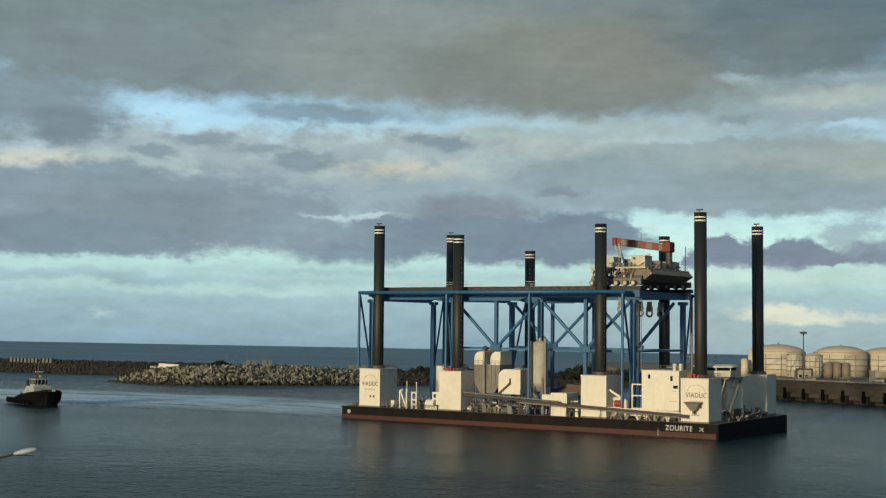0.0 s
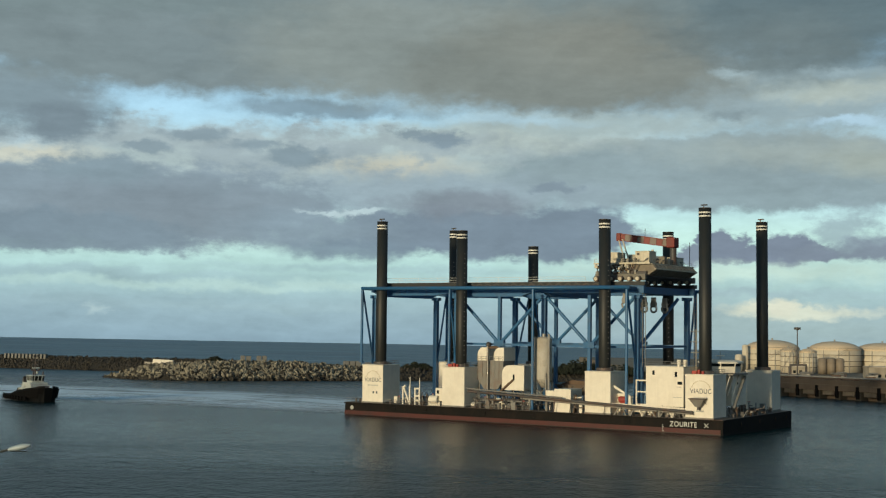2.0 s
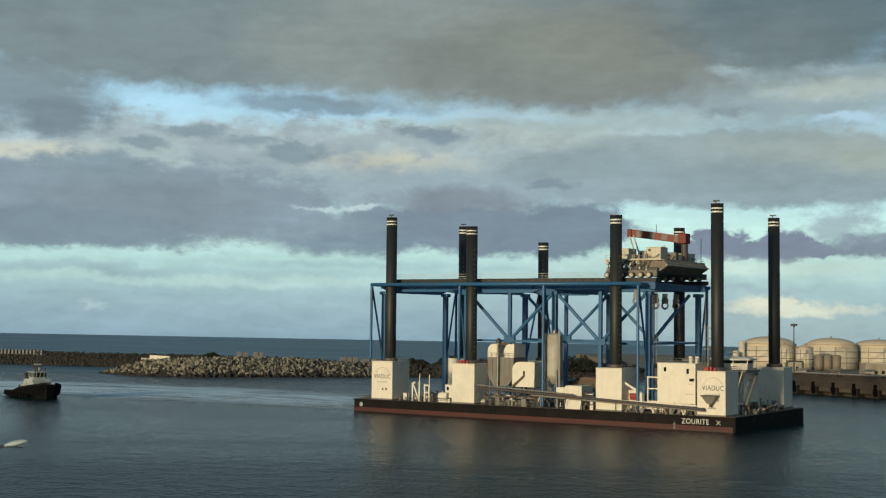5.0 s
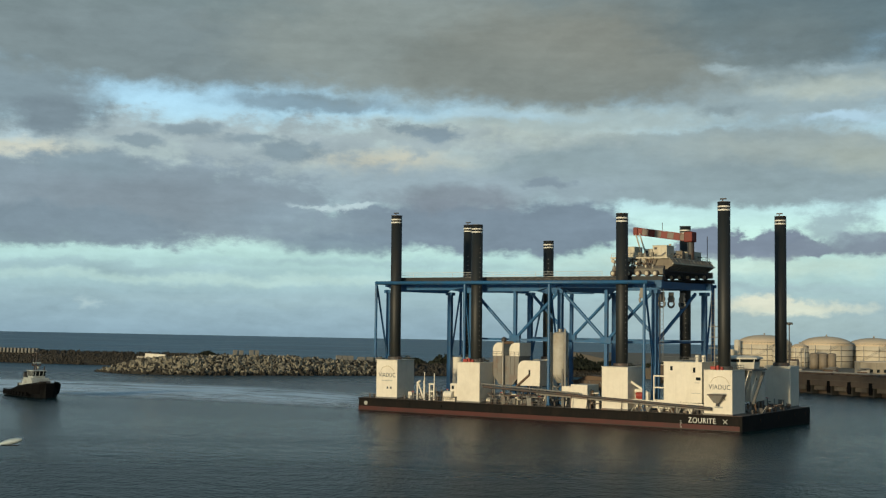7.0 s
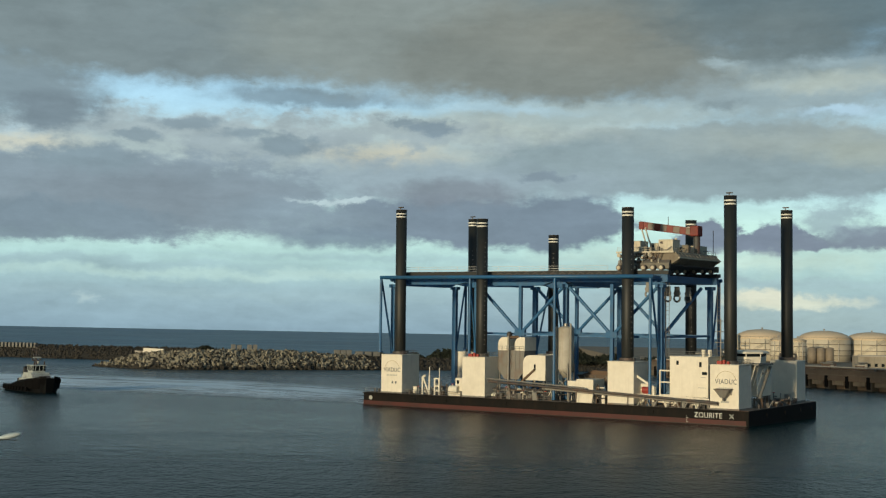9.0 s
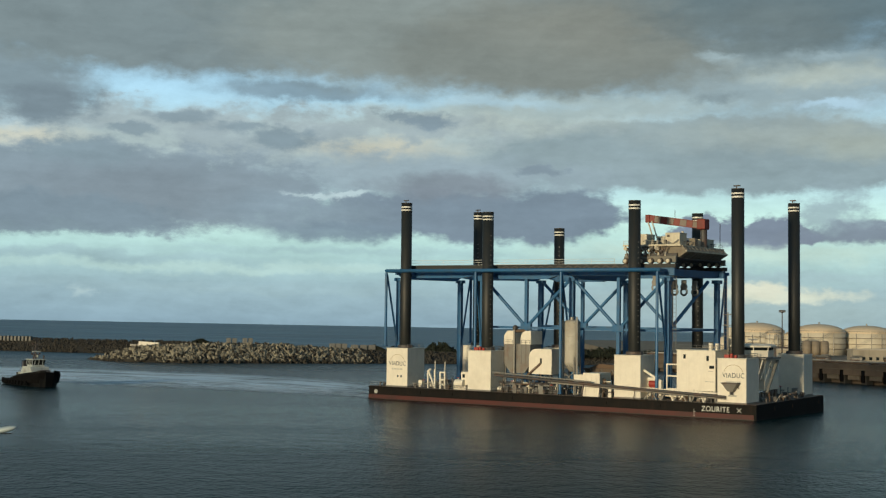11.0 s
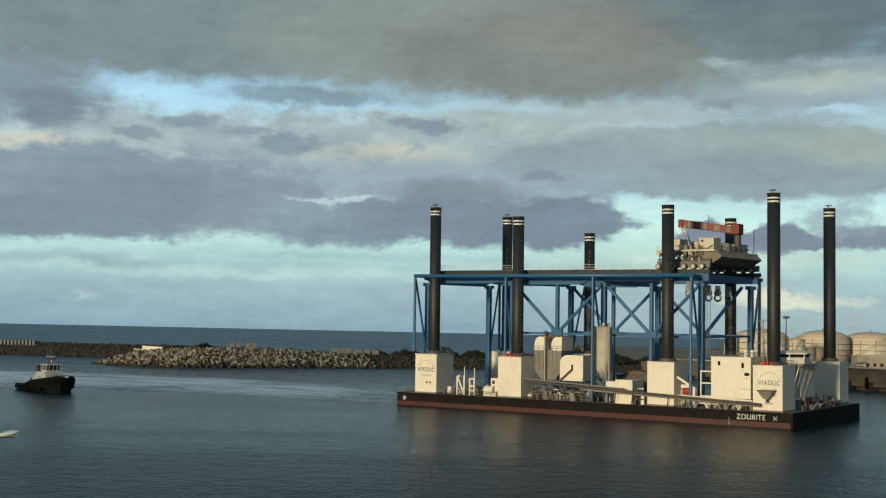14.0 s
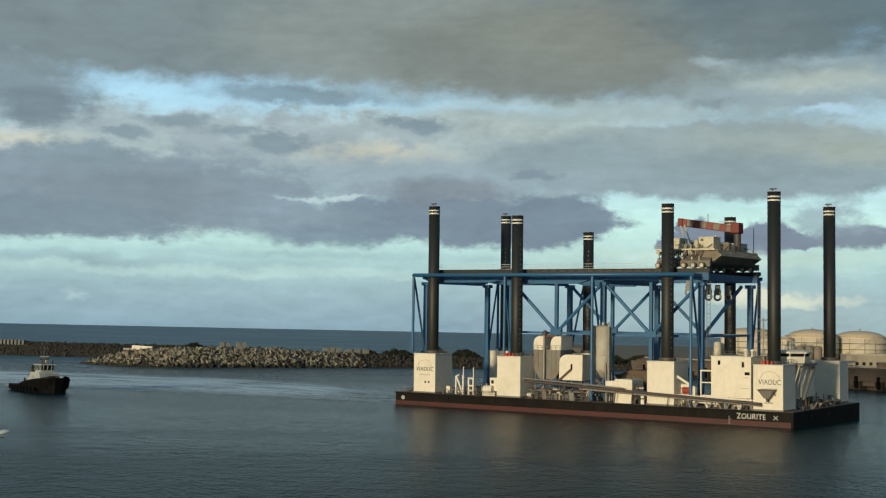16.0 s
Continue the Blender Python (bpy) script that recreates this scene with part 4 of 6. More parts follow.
def build_silo():
    o = ride(empty("silo", "tall cream cement silo with a ladder and pipe", "silo"), 58.3, 3.6, DECK + 0.05)
    part("shell", revolve([(0.6, 5.6), (2.0, 7.6), (2.05, 7.8), (2.05, 17.6), (1.75, 18.0), (0.6, 18.3)], 28), silo_cream, o, smooth=True)
    for z in (7.8, 11.0, 14.2, 17.4):
        part("hoop", revolve([(2.04, z), (2.13, z + 0.02), (2.13, z + 0.16), (2.04, z + 0.18)], 28), silo_cream, o)
    part("riser_pipe", tube((-1.75, -1.6, 3), (-1.75, -1.6, 18.2), 0.4, seg=12), silo_cream, o)
    part("ladder", beam((2.1, -1.3, 4), (2.1, -1.3, 19.0), 0.5, 0.12), galvanised, o)
    for x, y in ((-1.5, -1.5), (1.5, -1.5), (-1.5, 1.5), (1.5, 1.5)):
        part("support_leg", beam((x, y, 0), (x, y, 9.2), 0.3, 0.3), galvanised, o)
    part("filter_cap", tube((0, 0, 18.2), (0, 0, 19.0), 0.5, seg=12), galvanised, o)
    for z in (3.0, 6.0):
        part("cross_brace", beam((-1.5, -1.6, z), (1.5, -1.6, z + 2.6), 0.15, 0.15), galvanised, o)
        part("cross_brace", beam((1.5, -1.6, z), (-1.5, -1.6, z + 2.6), 0.15, 0.15), galvanised, o)
    return o


build_silo()


def build_container(x, y, z, w, d, h, label):
    o = ride(empty("container", label, "container", "containers on deck"), x, y, z)
    part("body", box(-w / 2, w / 2, 0, d, 0.0, h, 0.06), white_paint, o)
    for s in (-1, 1):
        part("corner_post", box(s * w / 2 - 0.1, s * w / 2 + 0.1, -0.04, 0.12, 0.01, h - 0.01), white_paint, o)
    part("top_rail", box(-w / 2, w / 2, -0.05, 0.1, h - 0.2, h + 0.03), white_paint, o)
    n = int(w / 0.45)
    for i in range(n):
        part("corrugation", box(-w / 2 + 0.2 + i * 0.45, -w / 2 + 0.4 + i * 0.45, -0.03, 0.02, 0.2, h - 0.25), white_paint, o)
    return o


build_container(66.0, -0.7, DECK + 0.05, 4.3, 6.0, 5.6, "white corrugated steel container standing on the deck")
build_container(61.9, 0.5, DECK + 2.6, 2.3, 4.0, 2.5, "small white box container on a steel frame")
o = ride(empty("steel_stand", "grey steel stand under a small container", "stand"), 61.9, 0.5, DECK + 0.05)
for x in (-1.0, 1.0):
    for y in (0.2, 3.7):
        part("post", beam((x, y, 0), (x, y, 2.5), 0.25, 0.25), grey_paint, o)
part("top", box(-1.15, 1.15, 0, 4, 2.4, 2.55), grey_paint, o)


def build_aggregate_bin():
    o = ride(empty("aggregate_bin", "brown open aggregate bin with sloping struts", "bin"), 63.5, 12.0, DECK + 0.05)
    part("tub", prism([(-7, 9.0), (7, 9.0), (5.5, 5.5), (-5.5, 5.5)], 0, 8), brown_steel, o)
    part("rim", box(-7.2, 7.2, -0.2, 8.2, 9.0, 9.3), brown_steel, o)
    part("heap", prism([(-6.5, 9.2), (6.5, 9.2), (3.0, 10.6), (-2.5, 11.0)], 1, 7), rusty, o)
    for x in (-5, -1.7, 1.7, 5):
        part("support_leg", beam((x, 0.4, 0), (x, 0.4, 5.6), 0.35, 0.35), brown_steel, o)
        part("support_leg", beam((x, 7.6, 0), (x, 7.6, 5.6), 0.35, 0.35), brown_steel, o)
        part("strut", beam((x - 1.4, -0.3, 5.6), (x + 0.2, -0.3, 9.0), 0.18, 0.18), brown_steel, o)
        part("strut", beam((x + 1.8, -0.3, 5.6), (x + 0.2, -0.3, 9.0), 0.18, 0.18), galvanised, o)
    for q in o.children:
        q.matrix_basis = Matrix.Diagonal((0.9, 1, 0.66, 1)) @ q.matrix_basis
    return o


build_aggregate_bin()


def build_wheelhouse():
    o = ride(empty("wheelhouse", "white control cabin with a dark window band on struts", "cabin"), 102.7, 11.4, DECK - 0.35)
    def ring(r, z):
        return [(r * math.cos(radians(22.5 + 45 * k)), r * math.sin(radians(22.5 + 45 * k)), z) for k in range(8)]
    for name, mat, prof in (("lower_wall", white_paint, ((3.8, 10.6), (3.95, 12.1))), ("window_band", glass_dark, ((3.8, 12.12), (3.95, 12.8))), ("roof", white_paint, ((4.5, 12.82), (4.5, 13.15), (3.6, 13.5)))):
        bm = bmesh.new()
        rings = [[bm.verts.new(p) for p in ring(r, z)] for r, z in prof]
        for lo, hi in zip(rings, rings[1:]):
            for k in range(8):
                bm.faces.new((lo[k], lo[(k + 1) % 8], hi[(k + 1) % 8], hi[k]))
        bm.faces.new(list(reversed(rings[0])))
        bm.faces.new(rings[-1])
        part(name, bm, mat, o)
    for k in range(8):
        x, y, z = ring(3.9, 12.0)[k]
        part("mullion", beam((x * 0.98, y * 0.98, 12.1), (x * 1.015, y * 1.015, 12.83), 0.14, 0.14), white_paint, o)
    part("floor_slab", box(-4.3, 3.6, -3.6, 6.0, 10.25, 10.6, 0.05), grey_paint, o)
    for y in (-3.6, -1.2, 2.0, 5.0):
        part("strut", beam((2.2, y - 2.4, 5.4), (2.6, y + 0.8, 10.3), 0.22, 0.22), white_paint, o)
        part("post", beam((0.4, y, 0.42), (0.4, y, 2.5), 0.35, 0.35), grey_paint, o)
        part("strut", beam((0.4, y, 2.5), (2.0, y + 0.6, 0.45), 0.22, 0.22), galvanised, o)
    part("stair", beam((3.0, -1.5, 2.6), (3.0, 5.6, 9.8), 0.6, 0.25), galvanised, o)
    part("stair_rail", beam((3.3, -1.5, 3.6), (3.3, 5.6, 10.8), 0.08, 0.08), galvanised, o)
    m = part("mast", tube((-1, 0, 13.6), (-1, 0, 15.8), 0.08, seg=6), galvanised, o)
    part("radar_bar", box(-2.0, 0.0, -0.1, 0.1, 14.6, 14.8), white_paint, m)
    for q in o.children:
        if q.name.split(".")[0] in ("lower_wall", "window_band", "roof", "mullion"):
            q.matrix_basis = Matrix.Translation((-0.9, 0, 0.15)) @ Matrix.Diagonal((1.2, 1.2, 1.0, 1)) @ q.matrix_basis
    return o


build_wheelhouse()


def build_equipment_room():
    o = ride(empty("equipment_room", "white steel equipment room on lattice legs", "cabin"), 101.6, 10.4, DECK + 0.05)
    part("body", box(-3.4, 3.4, 0, 9.2, 2.6, 9.8, 0.1), white_paint, o)
    for z in (4.6, 7.8):
        part("port", tube((3.36, 3.6, z), (3.44, 3.6, z), 0.32, seg=14), glass_dark, o)
    part("roof_rim", box(-3.5, 3.5, -0.1, 9.3, 9.8, 9.95), white_paint, o)
    for y in (0.6, 3.0, 5.4, 7.8):
        part("strut", beam((3.0, y, 0), (3.0, y + 1.2, 2.6), 0.22, 0.22), galvanised, o)
        part("strut", beam((3.0, y + 1.2, 0), (3.0, y, 2.6), 0.22, 0.22), galvanised, o)
        part("strut", beam((-3.0, y, 0), (-3.0, y, 2.6), 0.22, 0.22), galvanised, o)
    return o


build_equipment_room()


def build_hopper():
    o = ride(empty("side_hopper", "dark steel funnel hung on the jackhouse wall", "hopper"), 101.6, -2.5, DECK + 0.05)
    bm = bmesh.new()
    top = [bm.verts.new(p) for p in ((-2.2, -1.0, 5.0), (2.2, -1.0, 5.0), (2.2, 1.1, 5.0), (-2.2, 1.1, 5.0))]
    low = [bm.verts.new(p) for p in ((-0.7, -0.4, 2.6), (0.7, -0.4, 2.6), (0.7, 1.1, 2.6), (-0.7, 1.1, 2.6))]
    for k in range(4):
        bm.faces.new((low[k], low[(k + 1) % 4], top[(k + 1) % 4], top[k]))
    bm.faces.new(list(reversed(low)))
    bmesh.ops.recalc_face_normals(bm, faces=bm.faces)
    part("funnel", bm, grey_paint, o)
    part("rim", box(-2.35, 2.35, -1.15, 1.15, 5.0, 5.3, 0.04), dark_steel, o)
    part("spout", tube((0, 0.3, 1.6), (0, 0.3, 2.7), 0.4, seg=12), dark_steel, o)
    for x in (-1.9, 1.9):
        part("bracket", beam((x, -0.8, 4.9), (x, 1.15, 3.4), 0.16, 0.16), dark_steel, o)
    part("lower_panel", box(-1.2, 1.2, 1.05, 1.15, 0.9, 1.4), ink_pale, o)
    for q in o.children:
        q.matrix_basis = Matrix.Translation((0.3, 0, 1.0)) @ Matrix.Diagonal((0.8, 1, 0.72, 1)) @ q.matrix_basis
    return o


build_hopper()


def build_white_frames():
    o = ride(empty("mooring_frame", "white-painted steel mooring frame beside the jackhouse", "frame"), 19.0, 0.5, DECK + 0.05)
    part("post", beam((-1.6, 0, 0), (-1.6, 0, 4.6), 0.42, 0.42), white_paint, o)
    part("post", beam((0.6, 0, 0), (0.6, 0, 5.0), 0.42, 0.42), white_paint, o)
    part("diagonal", beam((-1.4, 0, 4.4), (0.4, 0, 0.4), 0.4, 0.4), white_paint, o)
    part("head", tube((-1.6, 0, 4.5), (-0.7, 0, 4.9), 0.3, seg=10), white_paint, o)
    part("spike", tube((0.6, 0, 5.0), (0.6, 0, 7.2), 0.12, seg=6), white_paint, o)
    o2 = ride(empty("winch_frame", "white-painted ladder-like winch frame on deck", "frame"), 22.0, 0.5, DECK + 0.05)
    for x in (-0.7, 0.7):
        part("post", beam((x, 0, 0), (x, 0, 4.4), 0.4, 0.4), white_paint, o2)
    for z in (1.0, 2.3, 4.2):
        part("rung", box(-0.7, 0.7, -0.15, 0.15, z - 0.2, z + 0.2, 0.05), white_paint, o2)
    part("spike", tube((0.7, 0, 4.4), (0.7, 0, 7.0), 0.12, seg=6), white_paint, o2)
    o3 = ride(empty("deck_winch", "white deck winch with a round drum guard", "winch"), 27.6, 0.8, DECK + 0.05)
    part("bed", box(-1.9, 1.9, -0.8, 1.6, 0, 0.9, 0.08), white_paint, o3)
    part("guard", tube((-1.3, -0.6, 1.6), (1.3, -0.6, 1.6), 1.0, seg=18), white_paint, o3)
    part("cabinet", box(0.0, 2.2, -0.2, 1.8, 1.2, 4.6, 0.12), white_paint, o3)
    part("port", box(0.5, 1.2, -0.26, -0.2, 3.1, 4.0, 0.03), glass_dark, o3)
    o4 = ride(empty("deck_crane", "small white deck crane with a red winch", "crane"), 83.0, 1.0, DECK + 0.05)
    part("pedestal", box(-0.6, 0.6, -0.4, 0.8, 0, 4.4, 0.08), white_paint, o4)
    part("jib", beam((0.4, 0.1, 4.2), (-4.6, -0.3, 7.2), 0.45, 0.5), white_paint, o4)
    part("red_winch", box(-2.5, -1.0, 0, 1.4, 2.7, 4.0, 0.15), red_motor, o4, "red winch")
    part("winch_drum", tube((-2.7, 0.4, 3.6), (-0.7, 0.4, 3.6), 0.75, seg=16), red_motor, o4)
    part("winch_stand", box(-3.0, -0.7, -0.1, 1.5, 0, 2.7), white_paint, o4)
    o5 = ride(empty("drum_rack", "rack of white steel drums on deck", "rack"), 80.0, 2.6, DECK + 0.05)
    part("rack", box(-1.5, 1.5, -0.2, 1.4, 0, 2.7, 0.05), white_paint, o5)
    for z in (3.3, 4.5):
        part("drum", tube((-1.2, 0.5, z), (1.3, 0.5, z), 0.55, seg=16), white_paint, o5)


build_white_frames()


def build_clutter():
    """Pumps, pipes, boxes and hoses between the large plant."""
    rnd = random.Random(11)
    mats = (grey_paint, galvanised, dark_steel, white_paint, rusty, beige)
    kinds = (("pump_unit", "deck pump unit with a round motor", "pump"), ("steel_crate", "weathered steel crate on deck", "crate"), ("valve_stand", "pipe valve stand on deck", "valve"))
    spots = [(39.5 + i * 1.75 + rnd.random() * 0.6, -0.6 + rnd.random() * 1.6) for i in range(10)] + [(13.5 + i * 1.5, 2 + rnd.random() * 6) for i in range(10)] + [(67 + i * 1.3, 8 + rnd.random() * 8) for i in range(4)] + [(82 + i * 1.9, 0.2 + rnd.random()) for i in range(6)] + [(98 + i * 1.5, 31 + rnd.random() * 3) for i in range(5)]
    for i, (x, y) in enumerate(spots):
        n, lab, cat = kinds[i % 3]
        o = ride(empty(n, lab, cat, n + "s on deck"), x, y, DECK + 0.05)
        mat = mats[rnd.randrange(6)]
        h = 0.8 + rnd.random() * 1.3
        if i % 3 == 0:
            part("skid", box(-0.8, 0.8, -0.4, 0.4, 0, 0.3, 0.03), dark_steel, o)
            part("motor", tube((-0.7, 0, 0.75), (0.5, 0, 0.75), 0.45, seg=14), mat, o)
            part("outlet", tube((0.55, 0, 0.3), (0.55, 0, h + 0.8), 0.16, seg=8), galvanised, o)
        elif i % 3 == 1:
            part("body", box(-0.6, 0.6, -0.5, 0.5, 0, h, 0.06), mat, o)
            part("lid", box(-0.66, 0.66, -0.56, 0.56, h, h + 0.1, 0.02), galvanised, o)
        else:
            part("stem", tube((0, 0, 0), (0, 0, h + 0.9), 0.14, seg=8), mat, o)
            part("elbow", tube((0, 0, h), (0.9, 0, h), 0.14, seg=8), mat, o)
            part("handwheel", tube((0, 0, h + 0.9), (0, 0, h + 1.0), 0.4, seg=14), red_paint, o)
    # long pipes on the deck
    for k, (x0, x1, y, z) in enumerate(((38.5, 57, 1.6, 1.2), (38.5, 57, 2.2, 1.9), (12.5, 30, 8, 1.0), (68, 86, 4, 1.4))):
        o = ride(empty("deck_pipe", "grey service pipe along the deck", "pipe", "pipes on deck"), 0, y, DECK + 0.05)
        part("pipe", tube((x0, 0, z), (x1, 0, z), 0.2, seg=10), galvanised, o)
        for i in range(5):
            x = x0 + (x1 - x0) * (i + 0.5) / 5
            part("stand", box(x - 0.1, x + 0.1, -0.1, 0.1, 0, z - 0.15), dark_steel, o)


def build_manifold(x0, x1, y0, y1, z1, n, seed, mats=(0, 0, 1, 2, 3, 4, 0)):
    """A tangle of pipes, valves and cable trays in one frame."""
    o = ride(empty("pipe_manifold", "dark tangle of pipes and valves on deck", "pipework", "pipework on deck"), x0, y0, DECK + 0.05)
    r = random.Random(seed)
    w, d = x1 - x0, y1 - y0
    paints = (dark_steel, rusty, galvanised, grey_paint, white_paint)
    for i in range(n):
        x, y, z = r.random() * w, r.random() * d, 0.2 + r.random() * z1
        mat = paints[mats[r.randrange(7)]]
        k = i % 4
        if k == 0:
            part("pipe", tube((x, y, z), (min(w, x + 1 + r.random() * 4), y, z + r.uniform(-0.2, 0.2)), 0.08 + 0.14 * r.random(), seg=8), mat, o)
        elif k == 1:
            part("riser", tube((x, y, 0), (x + r.uniform(-0.3, 0.3), y, z + 0.5), 0.07 + 0.12 * r.random(), seg=8), mat, o)
        elif k == 2:
            part("valve_box", box(x - 0.3, x + 0.3 + 0.4 * r.random(), y, y + 0.6, 0, 0.4 + z * 0.6, 0.04), mat, o)
        else:
            part("brace", beam((x, y, 0), (x + r.uniform(-1.4, 1.4), y, z + 0.6), 0.12, 0.12), mat, o)
    return o


build_manifold(38.8, 57.5, -0.6, 3.2, 2.6, 70, 1)
build_manifold(44.0, 60.0, 4.0, 10.0, 4.5, 50, 2)
build_manifold(79.6, 98.0, -0.4, 1.6, 1.9, 56, 3)
build_manifold(67.5, 72.0, -0.6, 5.0, 4.0, 26, 4)
build_manifold(13.0, 30.5, 3.0, 12.0, 2.4, 44, 5)
build_manifold(105.2, 107.0, 8.0, 34.0, 1.6, 30, 6, (0, 0, 0, 0, 1, 2, 0))
build_manifold(83.0, 88.0, 10.0, 16.0, 7.0, 24, 7, (0, 0, 1, 2, 3, 0, 0))
build_clutter()



# ---- shores ----
def rock_mesh(seed, mat):
    r = random.Random(seed)
    bm = bmesh.new()
    for _ in range(11):
        d = Vector((r.gauss(0, 1), r.gauss(0, 1), r.gauss(0, 1))).normalized()
        bm.verts.new((d.x * 1.5, d.y * 0.8, d.z * 0.65))
    got = bmesh.ops.convex_hull(bm, input=bm.verts)
    bmesh.ops.delete(bm, geom=[g for g in got["geom_interior"] if isinstance(g, bmesh.types.BMVert)], context="VERTS")
    bmesh.ops.recalc_face_normals(bm, faces=bm.faces)
    me = bpy.data.meshes.new("rock")
    bm.to_mesh(me)
    bm.free()
    me.materials.append(mat)
    return me


def along(path, s):
    """The point at the share s of a line of points, and its smoothed direction."""
    path = [Vector((*q[:2], 0)) for q in path]
    lens = [(b - a).length for a, b in zip(path, path[1:])]

    def point(u):
        d = min(1.0, max(0.0, u)) * sum(lens)
        for a, b, n in zip(path, path[1:], lens):
            if d <= n or b is path[-1]:
                return a.lerp(b, min(1, d / n))
            d -= n

    return point(s), (point(s + 0.07) - point(s - 0.07)).normalized()


def mound(name, path, half, heights, mat, label):
    """A long bank of rubble: the core, on which the stones lie. path: its middle line on the water."""
    bm = bmesh.new()
    rows = []
    n = 90
    for i in range(n + 1):
        p, d = along(path, i / n)
        side = Vector((d.y, -d.x, 0))
        h = np.interp(i / n, [q[0] for q in heights], [q[1] for q in heights])
        row = []
        for k, z in ((-1.15, -0.6), (-0.85, 0.32), (-0.55, 0.7), (-0.3, 0.93), (0, 1.0), (0.3, 0.93), (0.55, 0.7), (0.85, 0.32), (1.15, -0.6)):
            wob = noise.noise((i * 0.9, k * 3, 1.7)) * 0.6
            row.append(bm.verts.new((p.x + side.x * k * half, p.y + side.y * k * half, z * (h - 0.8) + wob if z > 0 else -1.5)))
        rows.append(row)
    for a, b in zip(rows, rows[1:]):
        for k in range(8):
            bm.faces.new((a[k], a[k + 1], b[k + 1], b[k]))
    bmesh.ops.recalc_face_normals(bm, faces=bm.faces)
    return tagged(part(name, bm, mat, None), label, "breakwater", kind="structure")


def strew(core, path, half, heights, meshes, count, size, seed, single=0, mat=None, band=(0.0, 1.0), sides=(-0.2, 1.1)):
    """Stones over the bank: the first ones singly, the rest in one mesh."""
    r = random.Random(seed)
    verts, faces = [], []
    for i in range(count):
        s = band[0] + (band[1] - band[0]) * r.random()
        k = sides[0] + (sides[1] - sides[0]) * r.random()
        p, d = along(path, s)
        side = Vector((d.y, -d.x, 0))
        h = np.interp(s, [q[0] for q in heights], [q[1] for q in heights])
        z = h * max(0.0, 1 - max(0, abs(k) - 0.2) ** 1.25 * 1.05) - 0.5 - 0.4 * r.random()
        sc = size * (0.45 + 1.1 * r.random() ** 2)
        m = Matrix.Translation((p.x + side.x * k * half, p.y + side.y * k * half, max(z, -0.3))) @ Euler((r.random() * 6.3, r.random() * 6.3, r.random() * 6.3)).to_matrix().to_4x4() @ Matrix.Scale(sc, 4)
        me = meshes[i % len(meshes)]
        if i < single:
            ob = new("stone", me)
            ob.parent = core
            ob.matrix_basis = m
        else:
            n0 = len(verts)
            verts += [m @ v.co for v in me.vertices]
            faces += [[n0 + q for q in f.vertices] for f in me.polygons]
    if faces:
        me = bpy.data.meshes.new("stones")
        me.from_pydata(verts, [], faces)
        me.materials.append(mat)
        ob = new("rubble", me)
        ob.parent = core
        tagged(ob, "heap of broken armour stones", kind="stuff")


BREAKWATER = [(-700, 930), (-264, 787), (-214, 766), (-150, 750), (-42, 716), (60, 705), (260, 720)]
BW_H = [(0, 8), (0.42, 7.6), (0.6, 7.6), (0.72, 5.5), (1.0, 5.0)]
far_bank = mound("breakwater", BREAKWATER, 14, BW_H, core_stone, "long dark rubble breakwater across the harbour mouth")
dark_rocks = [rock_mesh(30 + i, dark_stone) for i in range(5)]
strew(far_bank, BREAKWATER, 14, BW_H, dark_rocks, 11000, 0.72, 5, 0, dark_stone, (0.3, 0.95))

SPUR = [(-153, 642), (-138, 622), (-118, 617), (-91, 633), (-66, 647), (-40, 662), (-10, 676), (30, 688)]
SPUR_H = [(0, 2.5), (0.1, 6.5), (0.25, 8.6), (0.45, 8.6), (0.6, 6.6), (0.8, 5.6), (1, 5.0)]
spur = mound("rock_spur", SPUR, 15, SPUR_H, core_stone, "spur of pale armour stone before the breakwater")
pale_rocks = [rock_mesh(50 + i, stone) for i in range(6)]
strew(spur, SPUR, 15, SPUR_H, pale_rocks, 3600, 0.95, 8, 290, stone, (0.0, 0.66), (-0.3, 1.0))
strew(spur, SPUR, 15, SPUR_H, dark_rocks, 1500, 0.9, 9, 0, dark_stone, (0.6, 1.0), (-0.3, 1.0))
strew(spur, SPUR, 15, SPUR_H, dark_rocks, 1300, 0.95, 29, 0, dark_stone, (0.0, 0.66), (-0.3, 1.0))
strew(spur, SPUR, 15, SPUR_H, dark_rocks, 420, 1.0, 19, 0, dark_stone, (0.0, 0.66), (0.9, 1.12))


old_concrete = material("old_concrete", (0.20, 0.20, 0.185), 0.9, dirt=(0.12, 0.11, 0.09), dirt_amount=0.6, dirt_scale=0.3, grain=1.0, bump=0.05, streaks=0.5)


def concrete_block(x, y, z, w, h, rz, group, label):
    o = empty("concrete_block", label, "concrete block", group, pose(x, y, z, 0, 0, rz))
    part("block", box(-w / 2, w / 2, -1.2, 1.2, 0, h, 0.12), old_concrete, o)
    part("lifting_lug", tube((0, 0, h - 0.02), (0, 0, h + 0.2), 0.12, seg=8), rusty, o)
    return o


